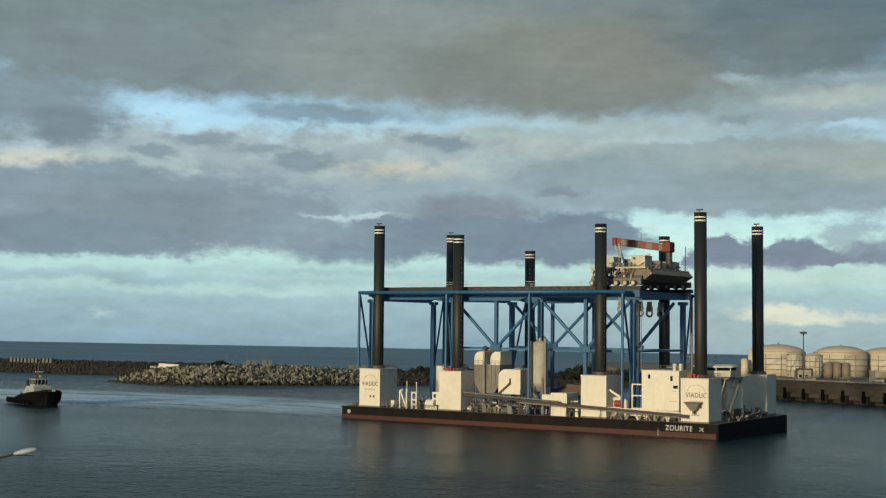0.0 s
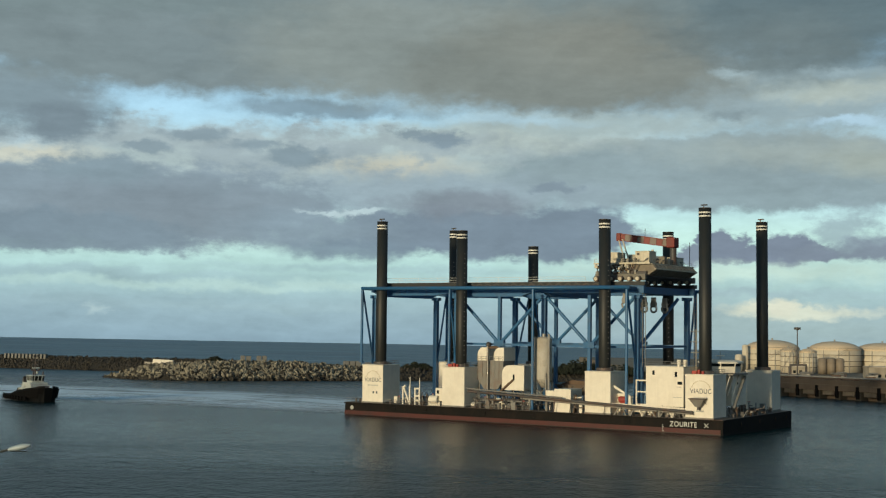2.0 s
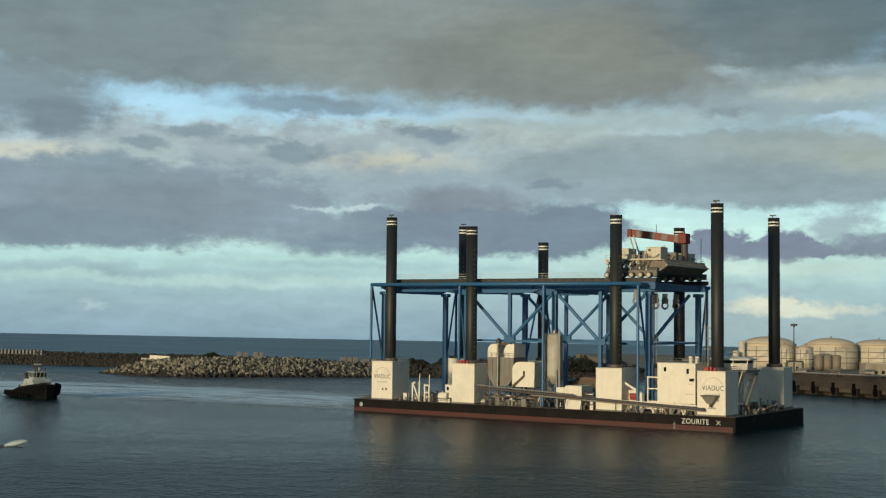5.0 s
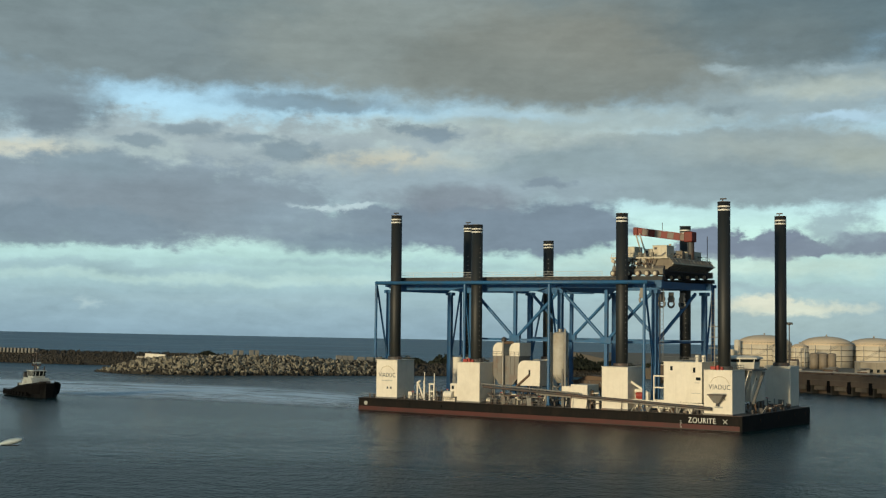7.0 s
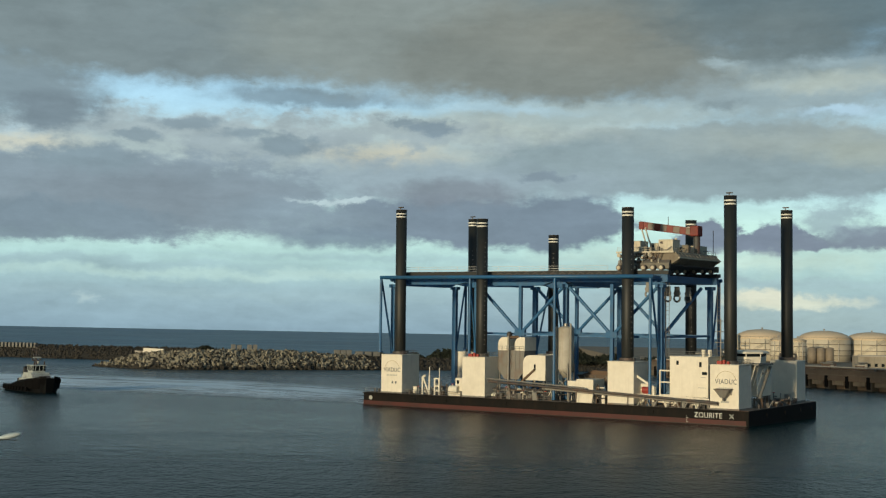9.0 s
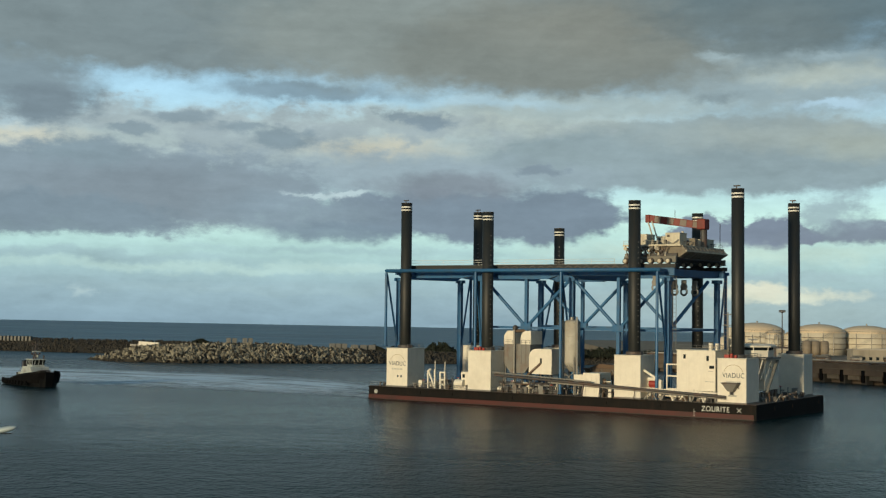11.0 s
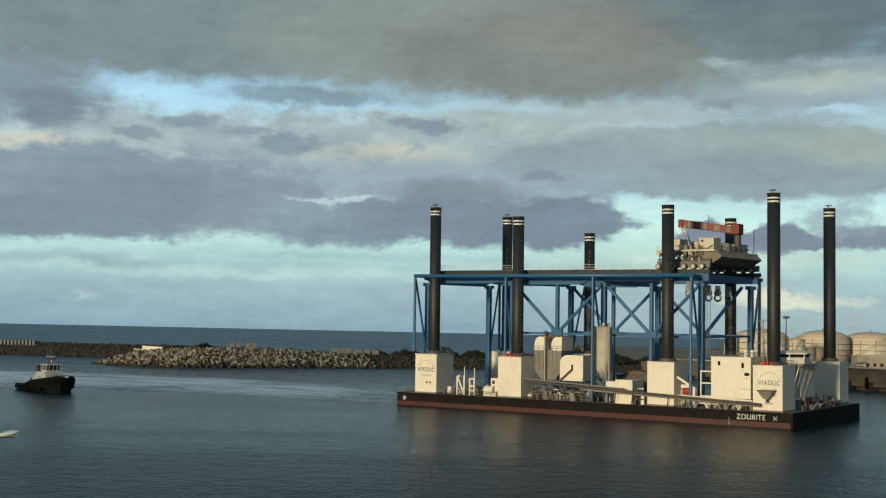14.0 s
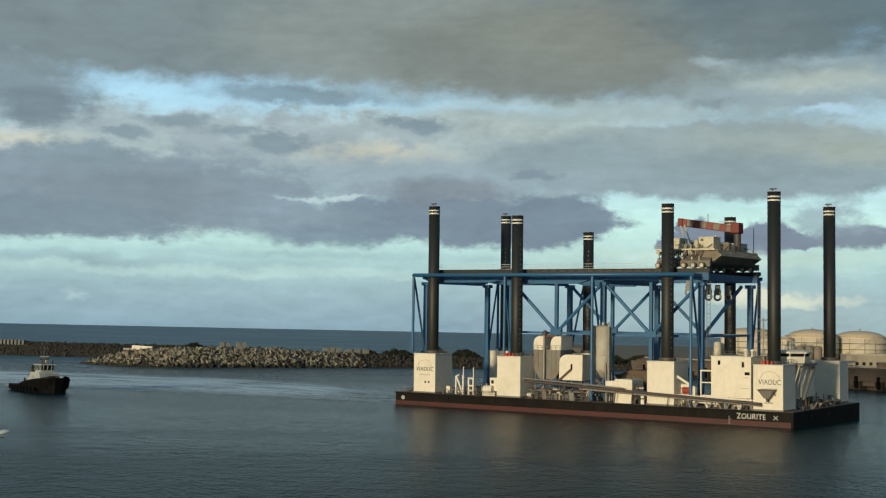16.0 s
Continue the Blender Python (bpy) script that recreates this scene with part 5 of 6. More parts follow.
for i in range(12):
    x = -262 + i * 2.4
    concrete_block(x, 779 - (x + 262) * 0.36, 5.6, 1.4, 2.9, -20, "blocks on the breakwater crest", "pale concrete block set upright on the breakwater crest")
for x, w, h in ((-99.2, 1.9, 3.2), (-96.6, 2.2, 3.0), (-91.8, 2.0, 3.2), (-89.3, 2.0, 3.2)):
    concrete_block(x, 636 + (x + 99) * 0.4, 8.3, w, h, 18, "blocks on the spur", "pale concrete cube on the rock spur")
for k in range(3):
    concrete_block(-51.0 + 2.9 * k, 661 + k, 6.6, 2.7, 2.8, 18, "blocks by the root of the spur", "long pale concrete block on the rubble bank")
for k in range(3):
    concrete_block(-46.0 + 4.2 * k + 6, 665 + 2 * k, 6.4, 3.6, 2.4, 18, "blocks by the root of the spur", "long pale concrete block on the rubble bank")

crest_wall = empty("crest_wall", "low white concrete wall on the rock spur", "wall", m=pose(-132, 624, 6.9, 0, 2.5, -2))
part("wall", box(-8.0, 1.6, -0.6, 0.6, 0, 2.0, 0.06), white_paint, crest_wall)
part("step", box(1.6, 9.0, -0.6, 0.6, 0, 0.8, 0.05), concrete, crest_wall)
part("step", box(-12.0, -8.0, -0.6, 0.6, -0.4, 0.5, 0.05), concrete, crest_wall)


def shrub(x, y, z, w, h, seed):
    """A low wide bush: stems and a ragged crown of small leaf clumps."""
    o = empty("shrub", "dark green windswept shrub on the bank", "shrub", "shrubs on the bank", pose(x, y, z))
    r = random.Random(seed)
    bm = bmesh.new()
    for _ in range(7):
        tube((r.uniform(-w * 0.3, w * 0.3), 0, -1), (r.uniform(-w * 0.6, w * 0.6), r.uniform(-2, 2), h * 0.6), 0.2, 0.06, seg=6, bm=bm)
    part("stems", bm, brown_steel, o)
    verts, faces = [], []
    for _ in range(1500):
        a, q = r.random() * 6.283, r.random() ** 0.5
        px, py = math.cos(a) * q * w, math.sin(a) * q * w * 0.45
        top = h * (1 - q * q) * (0.75 + 0.35 * noise.noise((px * 0.4 + seed, py * 0.4, 0)))
        c = Vector((px, py, top * (0.25 + 0.75 * r.random())))
        for _ in range(3):
            u = Vector((r.gauss(0, 1), r.gauss(0, 1), r.gauss(0, 1))) * 0.38
            v = Vector((r.gauss(0, 1), r.gauss(0, 1), r.gauss(0, 1))) * 0.38
            n0 = len(verts)
            verts += [c - u - v, c + u - v * 0.4, c + u + v, c - u * 0.4 + v]
            faces.append((n0, n0 + 1, n0 + 2, n0 + 3))
    me = bpy.data.meshes.new("crown")
    me.from_pydata(verts, [], faces)
    me.materials.append(leaf_green)
    c = new("crown", me)
    c.parent = o


for args in ((-16, 694, 4.5, 10, 5.2, 1), (3, 694, 4.5, 10, 7.2, 2), (-33, 700, 4.5, 8, 4.2, 3), (20, 696, 4.5, 9, 5.5, 11), (70, 700, 4.5, 16, 8.5, 4), (92, 702, 4.5, 14, 5.5, 5), (44, 704, 4.5, 14, 4.6, 6), (-111, 626, 8.2, 4.0, 2.8, 7), (118, 705, 4.5, 12, 4.0, 8)):
    shrub(*args)

# ---- the quay and the tank farm ----
earth = material("earth", (0.20, 0.16, 0.11), 0.95, dirt=(0.10, 0.08, 0.06), dirt_amount=0.6, dirt_scale=0.05, grain=0.4, bump=0.1)
Q0, Q1 = Vector((100.0, 624.0, 0)), Vector((190.0, 455.5, 0))      # foot of the quay's face
QD = (Q1 - Q0).normalized()
QN = Vector((QD.y, -QD.x, 0))                                    # out to the water
if QN.x > 0:
    QN = -QN


def build_land():
    bm = bmesh.new()
    back = -QN
    a, b = Q0 + back * 6, Q1 + back * 6
    pts = [(a.x, a.y), (b.x, b.y), (900, 455), (900, 1500), (150, 1500), (112, 760)]
    top = [bm.verts.new((x, y, 5.4)) for x, y in pts]
    low = [bm.verts.new((x, y, -2)) for x, y in pts]
    bm.faces.new(top)
    for k in range(6):
        bm.faces.new((low[k], low[(k + 1) % 6], top[(k + 1) % 6], top[k]))
    bmesh.ops.recalc_face_normals(bm, faces=bm.faces)
    tagged(part("ground", bm, earth, None), "brown earth and hard standing behind the quay", "ground", kind="structure")


build_land()


pale_panel = material("pale_panel", (0.14, 0.118, 0.09), 0.9, dirt=(0.08, 0.06, 0.05), dirt_amount=0.7, dirt_scale=0.2, grain=0.8, bump=0.05, streaks=0.6)


def build_quay():
    q = empty("quay", "brown concrete quay on piers with pale panels", "quay", m=Matrix.Translation(Q0) @ Matrix.Rotation(math.atan2(QD.y, QD.x), 4, "Z"))
    n = 191.0
    s = -1      # water side, in the quay's own y
    if (q.matrix_basis.to_3x3() @ Vector((0, 1, 0))).dot(QN) > 0:
        s = 1
    part("deck_slab", box(0, n, -8 if s > 0 else -0.6, 0.6 if s > 0 else 8, 3.3, 7.2, 0.08), brown_steel, q, "brown stained deck edge beam")
    part("kerb", box(0, n, s * 0.2 - 0.25, s * 0.2 + 0.25, 7.2, 7.6, 0.05), brown_steel, q)
    for z in (4.2, 5.4, 6.5):
        part("walings", box(0, n, s * 0.6 - 0.16, s * 0.6 + 0.16, z, z + 0.3), brown_steel if z != 5.4 else pale_panel, q)
    part("back_wall", box(0, n, -s * 5 - 0.4, -s * 5 + 0.4, -2, 3.3), brown_steel, q)
    x = 6.0
    while x < n:
        part("pier", box(x - 1.3, x + 1.3, -0.2, 3.5, -2, 3.3, 0.1) if s < 0 else box(x - 1.3, x + 1.3, -3.5, 0.2, -2, 3.3, 0.1), dark_stone, q)
        part("panel", box(x + 2.4, x + 8.6, -s * 0.4 - 0.25, -s * 0.4 + 0.25, 1.5, 3.2, 0.05), pale_panel, q, "pale concrete panel between the piers")
        part("fender", box(x - 0.8, x + 0.8, s * 0.6 - 0.3, s * 0.6 + 0.3, 0.6, 5.2, 0.1), rubber, q)
        x += 11.0
    # pipes along the deck
    for k, (y, z, r, mat) in enumerate(((-2.2, 7.9, 0.3, rusty), (-3.2, 8.0, 0.3, pale_panel), (-4.3, 8.5, 0.3, concrete), (-5.4, 8.3, 0.35, rusty))):
        part("pipeline", tube((0, s * y, z), (n, s * y, z), r, seg=10), mat, q)
    x = 3.0
    while x < n:
        part("pipe_stand", box(x - 0.2, x + 0.2, min(-s * 2, -s * 6), max(-s * 2, -s * 6), 7.2, 7.65), dark_steel, q)
        x += 8.0
    for x in (20, 44, 68, 92, 116, 140):
        part("bollard", revolve([(0.5, 7.2), (0.4, 7.9), (0.6, 8.2), (0.6, 8.4)], 10, x, -s * 1.0), dark_steel, q)
    return q


build_quay()


tank_brown = material("tank_brown", (0.24, 0.2, 0.15), 0.7, dirt=(0.14, 0.1, 0.07), dirt_amount=0.6, dirt_scale=0.2, grain=0.8, bump=0.02, streaks=0.4)


def tank(x, y, r, shoulder, top, seed, base=5.4, domed=True, mat=None, name="storage_tank", label="large cream storage tank with a domed tan roof", stair=True):
    t = empty(name, label, "storage tank", name + "s on the shore", pose(x, y, base))
    h = shoulder - base
    part("shell", revolve([(r, 0), (r, h)], 56), mat or tank_paint, t, smooth=True)
    rise = top - shoulder
    part("roof", revolve([(r * 1.01, h), (r * 1.01, h + 0.15)] + [(r * math.cos(radians(a)), h + 0.15 + rise * math.sin(radians(a))) for a in (10, 20, 32, 45, 60, 75)] + [(0.4, h + 0.15 + rise)], 56), roof_paint if domed else (mat or tank_paint), t, smooth=True)
    for k in range(1, 4):
        z = h * k / 4 + 0.3 * (k % 2)
        part("wind_girder", revolve([(r + 0.01, z), (r + 0.35, z), (r + 0.35, z + 0.3), (r + 0.01, z + 0.33)], 56), brown_steel if stair else (mat or tank_paint), t)
    if stair:
        bm = bmesh.new()
        for k in range(40):
            a0, a1 = radians(205 + k * 1.9), radians(205 + (k + 1) * 1.9)
            z0, z1 = h * k / 40, h * (k + 1) / 40
            for up in (0.0, 1.1):
                tube(((r + 0.7) * math.cos(a0), (r + 0.7) * math.sin(a0), z0 + up), ((r + 0.7) * math.cos(a1), (r + 0.7) * math.sin(a1), z1 + up), 0.075, seg=5, bm=bm)
        part("spiral_stair", bm, galvanised, t)
        bm = bmesh.new()
        for k in range(56):
            a0, a1 = 2 * math.pi * k / 56, 2 * math.pi * (k + 1) / 56
            tube(((r) * math.cos(a0), r * math.sin(a0), h + 1.3), (r * math.cos(a1), r * math.sin(a1), h + 1.3), 0.07, seg=4, bm=bm)
            tube(((r) * math.cos(a0), r * math.sin(a0), h), (r * math.cos(a0), r * math.sin(a0), h + 1.3), 0.06, seg=4, bm=bm)
        part("roof_rail", bm, galvanised, t)
        part("vent", tube((0, 0, h + rise), (0, 0, h + rise + 1.2), 0.5, seg=10), galvanised, t)
        for a in (230, 262, 285):
            part("riser_pipe", tube(((r + 0.5) * math.cos(radians(a)), (r + 0.5) * math.sin(radians(a)), 0), ((r + 0.5) * math.cos(radians(a)), (r + 0.5) * math.sin(radians(a)), h), 0.22, seg=8), galvanised, t)
    return t


tank(201.0, 815, 16.6, 18.8, 24.6, 1)
tank(240.5, 818, 15.8, 19.0, 24.4, 2)
tank(272.5, 825, 16.0, 19.0, 24.0, 3)
tank(312.0, 835, 16.5, 19.2, 24.2, 4)
tank(211.3, 772, 5.0, 17.2, 19.6, 5, label="narrow cream storage tank with a rounded top")
tank(200.8, 775, 4.5, 17.6, 19.8, 6, label="narrow cream storage tank with a rounded top")
tank(177.0, 800, 2.2, 14.6, 15.6, 7, domed=False, stair=False, name="small_tank", label="small cream tank with a flat top")
tank(182.3, 806, 1.9, 20.4, 21.4, 8, domed=False, stair=False, name="small_tank", label="slim tall cream tank with a flat top")
for k in range(3):
    tank(211.2 + k * 4.95, 742, 2.45, 13.8, 14.6, 9 + k, domed=False, stair=False, mat=tank_brown, name="small_tank", label="small grey-brown tank in a row of three")


def build_portal():
    o = empty("pipe_portal", "dark steel pipe portal before the tanks", "portal", m=pose(186.5, 700, 5.4))
    for x in (-4.2, 4.2):
        part("leg", box(x - 0.5, x + 0.5, -0.6, 0.6, 0, 5.2, 0.08), dark_steel, o)
    part("head", beam((-4.6, 0, 5.6), (4.6, 0, 5.6), 1.0, 1.0, bevel=0.25), dark_steel, o)


build_portal()


def build_mast():
    o = empty("light_mast", "tall grey floodlight mast on the quay", "light mast", m=pose(158.9, 598, 5.4))
    part("pole", tube((0, 0, 0), (0, 0, 23.0), 0.38, 0.22, seg=12), dark_steel, o)
    part("crown", revolve([(0.3, 22.6), (1.5, 23.4), (1.5, 23.9), (0.4, 24.0)], 16), dark_steel, o)
    for k in range(6):
        a = k * math.pi / 3
        part("floodlight", box(1.2 * math.cos(a) - 0.3, 1.2 * math.cos(a) + 0.3, 1.2 * math.sin(a) - 0.3, 1.2 * math.sin(a) + 0.3, 22.9, 23.35, 0.05), galvanised, o)


build_mast()


shed_wall = material("shed_wall", (0.36, 0.32, 0.25), 0.85, dirt=(0.16, 0.13, 0.1), dirt_amount=0.5, dirt_scale=0.15, grain=0.8, bump=0.03, streaks=0.4)


def build_shed(x, y, w, d, h, label):
    o = empty("shed", label, "shed", "", pose(x, y, 5.4, 0, 0, -4))
    part("wall", box(-w / 2, w / 2, 0, d, 0, h), shed_wall, o)
    part("roof", prism([(-w / 2 - 0.4, h), (w / 2 + 0.4, h), (w / 2 + 0.4, h + 0.3), (0, h + 1.0), (-w / 2 - 0.4, h + 0.3)], -0.4, d + 0.4), concrete, o)
    n = int(w / 3.4)
    for i in range(n):
        x0 = -w / 2 + 1.2 + i * 3.4
        win = part("opening", box(x0, x0 + 1.5, -0.06, 0.05, 0.6, 2.2), glass_dark, o)
        part("sill", box(x0 - 0.1, x0 + 1.6, -0.14, 0, 0.45, 0.6), concrete, win)


build_shed(232, 655, 44, 12, 5.6, "long low cream shed with a row of dark openings")
build_shed(196, 732, 10, 8, 4.0, "low cream pump house by the tanks")
for k in range(14):
    x = 172 + k * 5.6
    o = empty("pipe_rack", "rusty pipe stack on the quay apron", "pipe rack", "pipe racks on the apron", pose(x, 640 + (k % 3) * 14, 5.4))
    part("stack", box(-2.2, 2.2, -1, 1, 0, 1.2 + 0.6 * (k % 2), 0.1), (rusty, concrete, dark_steel)[k % 3], o)
    part("top_pipe", tube((-2.4, 0, 2.0 + 0.6 * (k % 2)), (2.4, 0, 2.0 + 0.6 * (k % 2)), 0.3, seg=8), galvanised, o)

# ---- the tug ----
TUG = ((0, -131.50, 414.00), (4, -127.78, 408.20), (8.5, -123.47, 401.68), (11, -121.03, 398.05), (11.1, -118.06, 393.73), (13, -116.14, 390.97), (16, -113.06, 386.62))


tug_black = material("tug_black", (0.004, 0.005, 0.006), 0.6, dirt=(0.008, 0.008, 0.008), dirt_amount=0.4, grain=2.0, bump=0.02, spec=0.1)


tug_white = material("tug_white", (0.44, 0.48, 0.46), 0.5, dirt=(0.16, 0.15, 0.12), dirt_amount=0.7, dirt_scale=0.5, grain=1.5, bump=0.01, streaks=0.5)


def build_tug():
    t = empty("tug", "black harbour tug with a white deckhouse", "tug")
    secs = ((-12.5, 2.6, 1.3), (-11.6, 4.3, 1.3), (-6, 5.0, 1.35), (-3, 5.1, 1.5), (2, 5.1, 2.6), (7, 4.8, 3.2), (10.0, 3.9, 3.6), (11.8, 2.6, 3.9), (12.7, 1.2, 4.1))

    def loft(secs2, z0, inset, mat, name, flare=0.85, label=""):
        bm = bmesh.new()
        rows = []
        for x, w, z in secs2:
            xs = x * (0.93 if x > 9 else 0.98)
            rows.append([bm.verts.new((xs, -w * flare, z0)), bm.verts.new((x, -w + inset, z)), bm.verts.new((x, w - inset, z)), bm.verts.new((xs, w * flare, z0))])
        for a, b in zip(rows, rows[1:]):
            for k in range(4):
                bm.faces.new((a[k], a[(k + 1) % 4], b[(k + 1) % 4], b[k]))
        bm.faces.new(rows[0])
        bm.faces.new(list(reversed(rows[-1])))
        bmesh.ops.recalc_face_normals(bm, faces=bm.faces)
        return part(name, bm, mat, t, label)

    loft(secs, -1.5, 0.0, tug_black, "hull", 0.72, "black hull")
    loft([(x, w + 0.25, z + 0.1) for x, w, z in secs], 1.1, 0.0, rubber, "fender", 0.95, "black rubber fender belt")
    for s in (-1, 1):
        for (x0, w0, z0), (x1, w1, z1) in zip(secs[1:], secs[2:]):
            part("bulwark", beam((x0, s * (w0 - 0.1), z0 + 0.3), (x1, s * (w1 - 0.1), z1 + 0.3), 0.15, 0.6), tug_black, t)
    dh = part("deckhouse", prism([(-4.2, 1.8), (6.0, 2.4), (5.4, 3.9), (-4.2, 3.8)], -3.1, 3.1), tug_white, t, "white deckhouse")
    for x in (-3.2, -1.2, 0.8, 2.8, 4.4):
        part("port", tube((x, -3.12, 3.1), (x, -3.18, 3.1), 0.26, seg=12), glass_dark, dh)
    part("upper_house", prism([(-3.2, 3.85), (4.6, 3.9), (3.4, 5.4), (-2.2, 5.4)], -2.6, 2.6), tug_white, t)
    wh = part("wheelhouse_wall", prism([(-1.2, 5.4), (2.5, 5.4), (2.6, 5.9), (-1.3, 5.9)], -1.7, 1.7), tug_white, t)
    part("window_band", prism([(-1.3, 5.9), (2.6, 5.9), (3.0, 7.3), (-1.5, 7.3)], -1.75, 1.75), glass_dark, wh, "dark raked window band")
    for x in (-1.35, -0.35, 0.65, 1.65, 2.7):
        part("mullion", beam((x, -1.78, 5.9), (x + 0.12, -1.8, 7.3), 0.16, 0.16), tug_white, wh)
    for y in (-1.1, 0, 1.1):
        part("mullion", beam((2.62, y, 5.9), (3.04, y, 7.3), 0.16, 0.16), tug_white, wh)
    part("wheelhouse_roof", box(-1.9, 3.3, -2.0, 2.0, 7.3, 7.55, 0.08), tug_white, t)
    for s in (-1, 1):
        f = part("funnel", box(-3.9, -2.7, s * 1.7 - 0.5, s * 1.7 + 0.5, 3.8, 6.4, 0.15), dark_steel, t)
        part("funnel_top", box(-3.8, -2.8, s * 1.7 - 0.4, s * 1.7 + 0.4, 6.4, 7.0, 0.1), black_steel, f)
    m = part("mast", tube((0.4, 0, 7.55), (0.2, 0, 13.4), 0.24, 0.14, seg=8), dark_steel, t)
    part("mast_stay", tube((-1.4, 0, 7.55), (0.3, 0, 11.6), 0.14, seg=6), dark_steel, m)
    for z, w in ((8.8, 1.1), (10.2, 0.8), (11.6, 1.0), (12.8, 0.5)):
        part("yard", beam((0.3, -w, z), (0.3, w, z), 0.22, 0.22), dark_steel, m)
        for s in (-1, 1):
            part("signal_lamp", box(0.1, 0.5, s * w - 0.2, s * w + 0.2, z, z + 0.5, 0.04), dark_steel, m)
    part("radar", box(0.4, 1.0, -1.1, 1.1, 9.4, 9.75, 0.05), tug_white, m)
    part("radome", ball(-1.0, 1.0, 8.2, 0.5, 12), tug_white, t)
    for s in (-1, 1):
        part("monitor", tube((2.5, s * 1.4, 7.55), (2.8, s * 1.4, 8.6), 0.2, seg=8), dark_steel, t)
        part("life_raft", tube((-2.0, s * 2.2, 4.2), (-0.8, s * 2.2, 4.2), 0.35, seg=12), tug_white, t)
    w = part("tow_winch", tube((8.6, -1.4, 3.8), (8.6, 1.4, 3.8), 0.8, seg=16), dark_steel, t)
    part("aft_winch", tube((-7.0, -1.0, 2.6), (-7.0, 1.0, 2.6), 0.7, seg=16), rusty, t)
    part("tow_bitt", beam((-9.0, -0.9, 1.7), (-9.0, -0.9, 3.4), 0.4, 0.4), dark_steel, t)
    part("tow_bitt", beam((-9.0, 0.9, 1.7), (-9.0, 0.9, 3.4), 0.4, 0.4), dark_steel, t)
    for i in range(9):
        x = -9 + i * 2.1
        wd = np.interp(x, [q[0] for q in secs], [q[1] for q in secs])
        part("tyre", tube((x, -wd - 0.15, 1.0), (x, -wd - 0.5, 1.0), 0.6, seg=14), rubber, t)
    railing([(-4.0, -2.5, 3.9), (5.2, -2.5, 3.9), (5.2, 2.5, 3.9)], t, 1.0, galvanised, 1.2)
    FORWARD = ("deckhouse", "upper_house", "wheelhouse_wall", "wheelhouse_roof", "funnel", "mast", "radome", "monitor", "life_raft", "railing")
    for o in t.children:      # a stout, tall little ship
        if o.type == "MESH":
            o.matrix_basis = Matrix.Diagonal((1.06, 1.06, 1.04, 1)) @ Matrix.Translation((1.6 if o.name.split(".")[0] in FORWARD else 0.0, 0, 0)) @ o.matrix_basis
    return t


tug = build_tug()


# ---- wakes ----
def wake_material(name, colour, scale, lo, hi, cover):
    """Foam, or slick water with its sheen as plain colour, in torn streaks, thinning out towards the strip's edges."""
    m = bpy.data.materials.new(name)
    m.use_nodes = True
    n, l = m.node_tree.nodes, m.node_tree.links
    p = n["Principled BSDF"]
    p.inputs["Base Color"].default_value = (*colour, 1)
    p.inputs["Roughness"].default_value = 0.7
    p.inputs["Specular IOR Level"].default_value = 0.2
    uv = n.new("ShaderNodeTexCoord")
    mp = n.new("ShaderNodeMapping")
    mp.inputs["Scale"].default_value = scale
    l.new(uv.outputs["UV"], mp.inputs[0])
    t = n.new("ShaderNodeTexNoise")
    t.inputs["Scale"].default_value, t.inputs["Detail"].default_value, t.inputs["Roughness"].default_value, t.inputs["Distortion"].default_value = 1.0, 7, 0.62, 0.5
    l.new(mp.outputs[0], t.inputs["Vector"])
    sp = n.new("ShaderNodeSeparateXYZ")
    l.new(uv.outputs["UV"], sp.inputs[0])
    fade = None
    for k in (0, 1):
        q = n.new("ShaderNodeMath")      # u * (1 - u), 0 at both edges
        q.operation = "SUBTRACT"
        q.inputs[0].default_value = 1.0
        l.new(sp.outputs[k], q.inputs[1])
        w = n.new("ShaderNodeMath")
        w.operation = "MULTIPLY"
        l.new(sp.outputs[k], w.inputs[0])
        l.new(q.outputs[0], w.inputs[1])
        r = n.new("ShaderNodeMapRange")
        r.interpolation_type = "SMOOTHSTEP"
        r.inputs["From Max"].default_value = 0.2 if k else 0.12
        l.new(w.outputs[0], r.inputs["Value"])
        if fade is None:
            fade = r.outputs[0]
        else:
            x = n.new("ShaderNodeMath")
            x.operation = "MULTIPLY"
            l.new(fade, x.inputs[0])
            l.new(r.outputs[0], x.inputs[1])
            fade = x.outputs[0]
    s = n.new("ShaderNodeMapRange")
    s.interpolation_type = "SMOOTHSTEP"
    s.inputs["From Min"].default_value, s.inputs["From Max"].default_value, s.inputs["To Max"].default_value = lo, hi, cover
    l.new(t.outputs[0], s.inputs["Value"])
    a = n.new("ShaderNodeMath")
    a.operation = "MULTIPLY"
    l.new(s.outputs[0], a.inputs[0])
    l.new(fade, a.inputs[1])
    l.new(a.outputs[0], p.inputs["Alpha"])
    return m


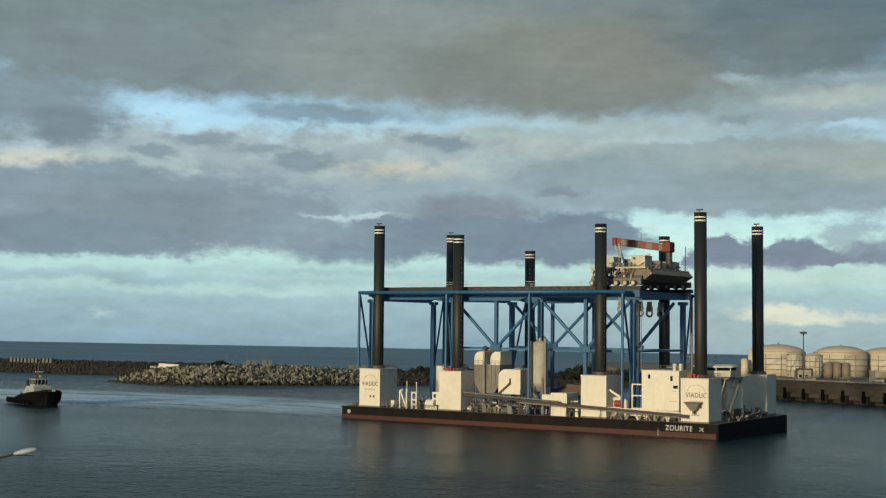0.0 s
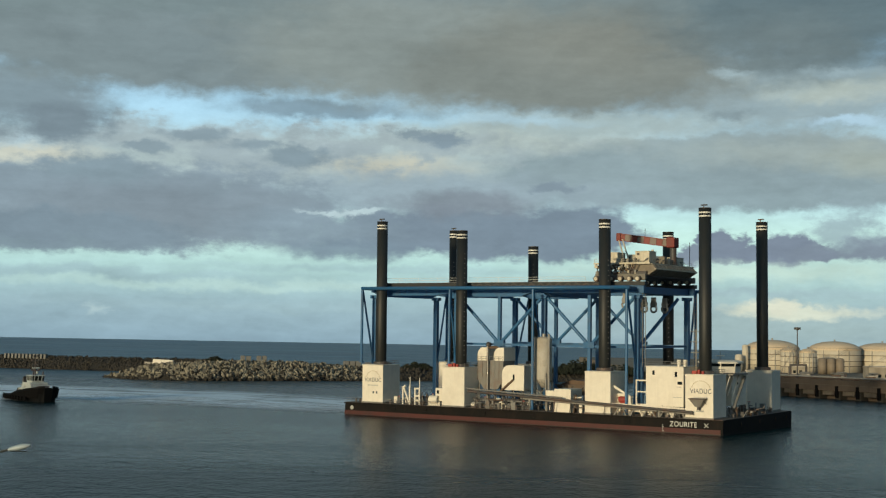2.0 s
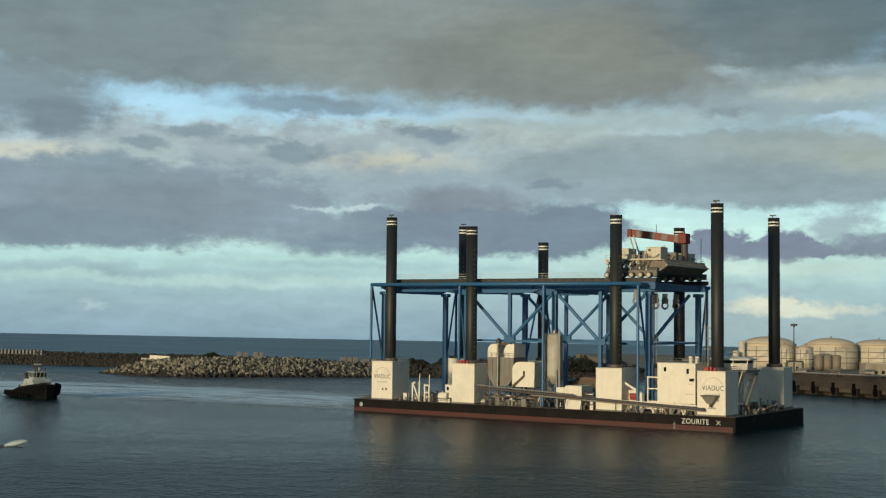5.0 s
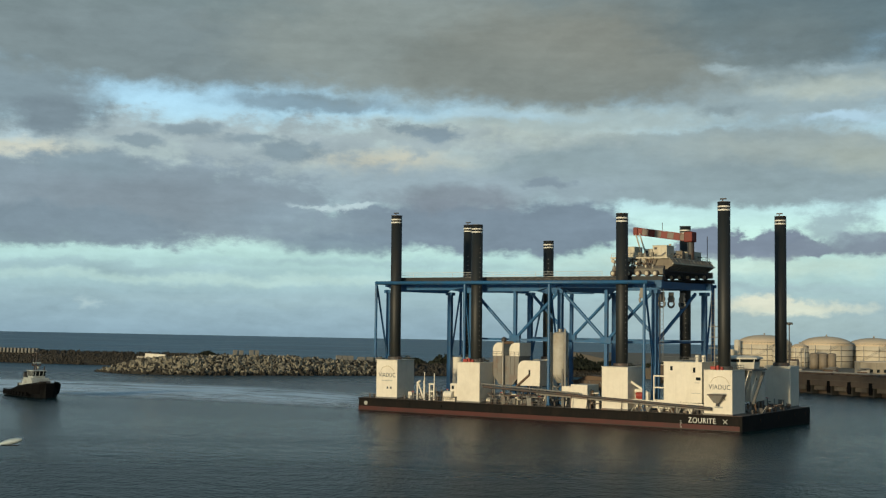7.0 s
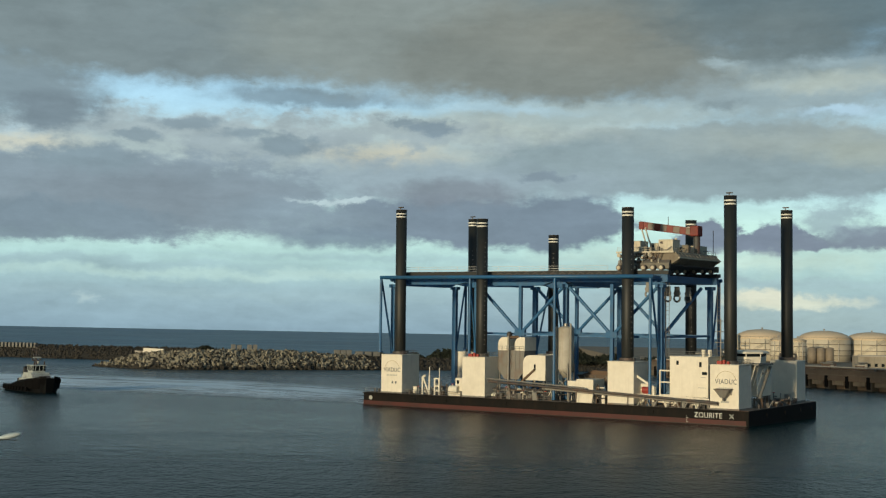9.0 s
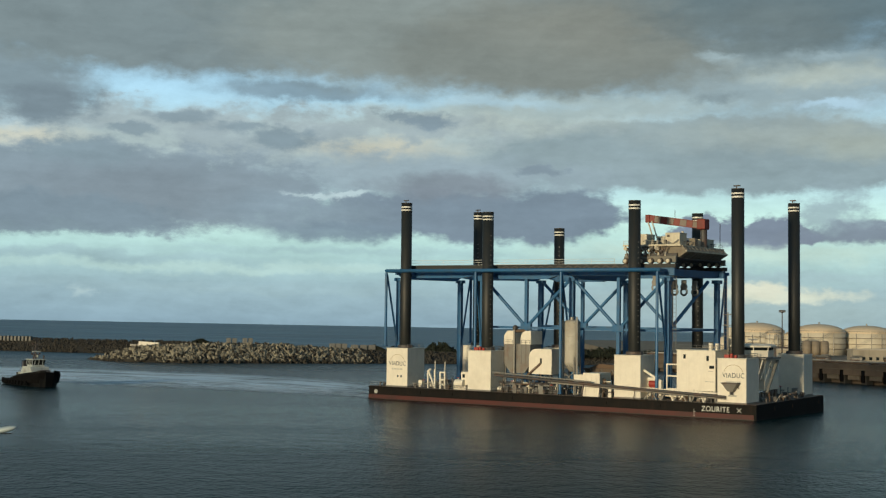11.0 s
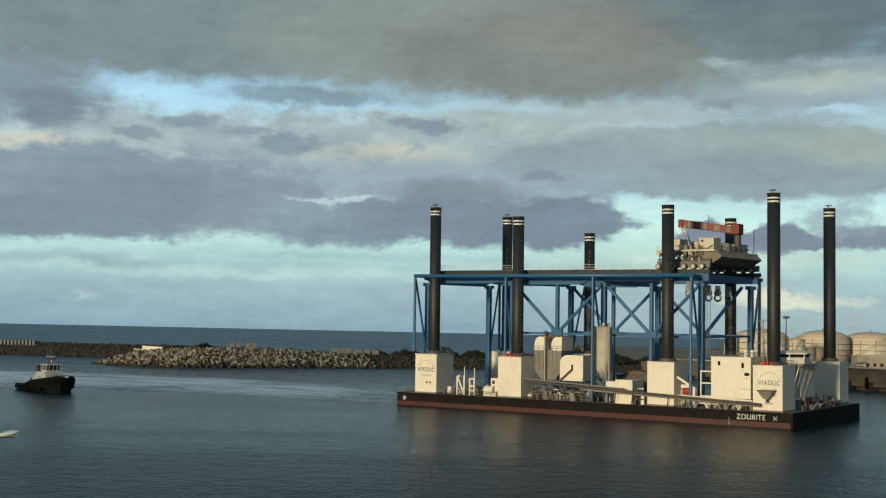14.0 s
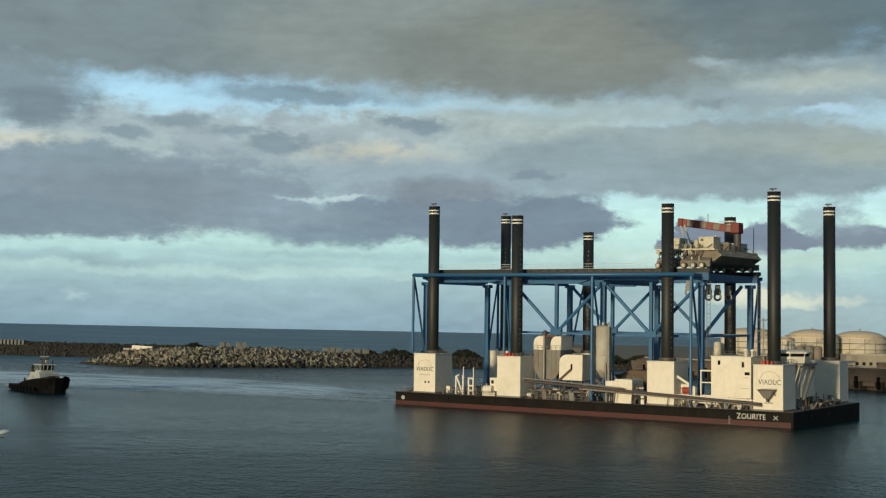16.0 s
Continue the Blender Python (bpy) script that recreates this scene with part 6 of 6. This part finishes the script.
def wake(points, widths, mat, z, label, name="wake"):
    """A strip of disturbed water along a line of points, widths on either side of it."""
    n, cols = 60, 4
    verts, faces, uvs = [], [], []
    for i in range(n + 1):
        p, d = along(points, i / n)
        side = Vector((d.y, -d.x, 0))
        w = np.interp(i / n, [q[0] for q in widths], [q[1] for q in widths])
        for k in range(cols + 1):
            v = p + side * w * (2 * k / cols - 1)
            verts.append((v.x, v.y, z))
            uvs.append((i / n, k / cols))
    for i in range(n):
        for k in range(cols):
            a = i * (cols + 1) + k
            faces.append((a, a + 1, a + cols + 2, a + cols + 1))
    me = bpy.data.meshes.new(name)
    me.from_pydata(verts, [], faces)
    layer = me.uv_layers.new(name="UVMap")
    for lp in me.loops:
        layer.data[lp.index].uv = uvs[lp.vertex_index]
    me.materials.append(mat)
    return tagged(new(name, me), label, "foam", kind="stuff")


# the slick's near-white colour stands in for bright low sky mirrored in it
slick_mat = wake_material("slick_sky_sheen", (0.8, 0.9, 0.95), (6, 11, 1), 0.28, 0.54, 1.0)
foam_mat = wake_material("foam", (0.85, 0.9, 0.93), (9, 14, 1), 0.44, 0.62, 1.0)
TRAIL = [(-235, 490), (-150, 470), (-100, 452), (-64, 430), (-40, 404), (-14, 374)]
wake(TRAIL, [(0, 60), (0.6, 55), (1, 26)], slick_mat, -0.06, "smooth slick of the tow's wake, reflected sky put into its pale colour")
wake([(-150, 446), (-100, 428), (-64, 408), (-40, 391), (-10, 366)], [(0, 20), (0.6, 22), (1, 12)], foam_mat, -0.02, "torn foam streaks in the wake")
wake([(-112, 402), (-76, 391), (-48, 379), (-24, 364), (-4, 352)], [(0, 6), (0.6, 9), (1, 7)], foam_mat, 0.02, "brighter foam along the wake's edge")
wake([(-170, 425), (-140, 408), (-116, 398)], [(0, 8), (1, 7)], foam_mat, 0.02, "foam beside the tug's hull")


# ---- the street lamp in the foreground ----
lamp_grey = material("lamp_grey", (0.40, 0.47, 0.48), 0.5, grain=8.0, bump=0.0)


def build_street_lamp():
    o = empty("street_lamp", "pale grey street lamp head on a dark arm", "street lamp", m=pose(-16.4, 45.0, 2.6))
    part("pole", tube((-1.4, 0.2, 0), (-1.4, 0.2, 12.6), 0.09, 0.06, seg=10), galvanised, o)
    part("arm", tube((-1.4, 0.2, 12.6), (1.5, 0, 13.42), 0.045, seg=8), black_steel, o)
    bm = bmesh.new()
    bmesh.ops.create_uvsphere(bm, u_segments=20, v_segments=10, radius=1.0, matrix=Matrix.Translation((1.85, 0, 13.5)) @ Matrix.Rotation(radians(-13), 4, "Y") @ Matrix.Diagonal((0.42, 0.15, 0.10, 1)))
    head = part("head", bm, lamp_grey, o, "pale grey lamp housing", smooth=True)
    part("glass", box(1.55, 2.1, -0.1, 0.1, 13.36, 13.4), glass_dark, head)
    quay = tagged(part("pavement", box(-160, 160, -120, 62, -1.0, 2.6), concrete, None), "concrete quay apron below the camera", "pavement", kind="structure")


build_street_lamp()

def motions():
    for ob, place in aboard:
        walk(ob, [(t, pose(x, y, -0.48, 0.866, -0.05, rz) @ place) for t, x, y, rz in BARGE])
    walk(tug, [(t, pose(x * 0.975, y * 0.975, -0.2, 0, 0, -52)) for t, x, y in TUG])


motions()
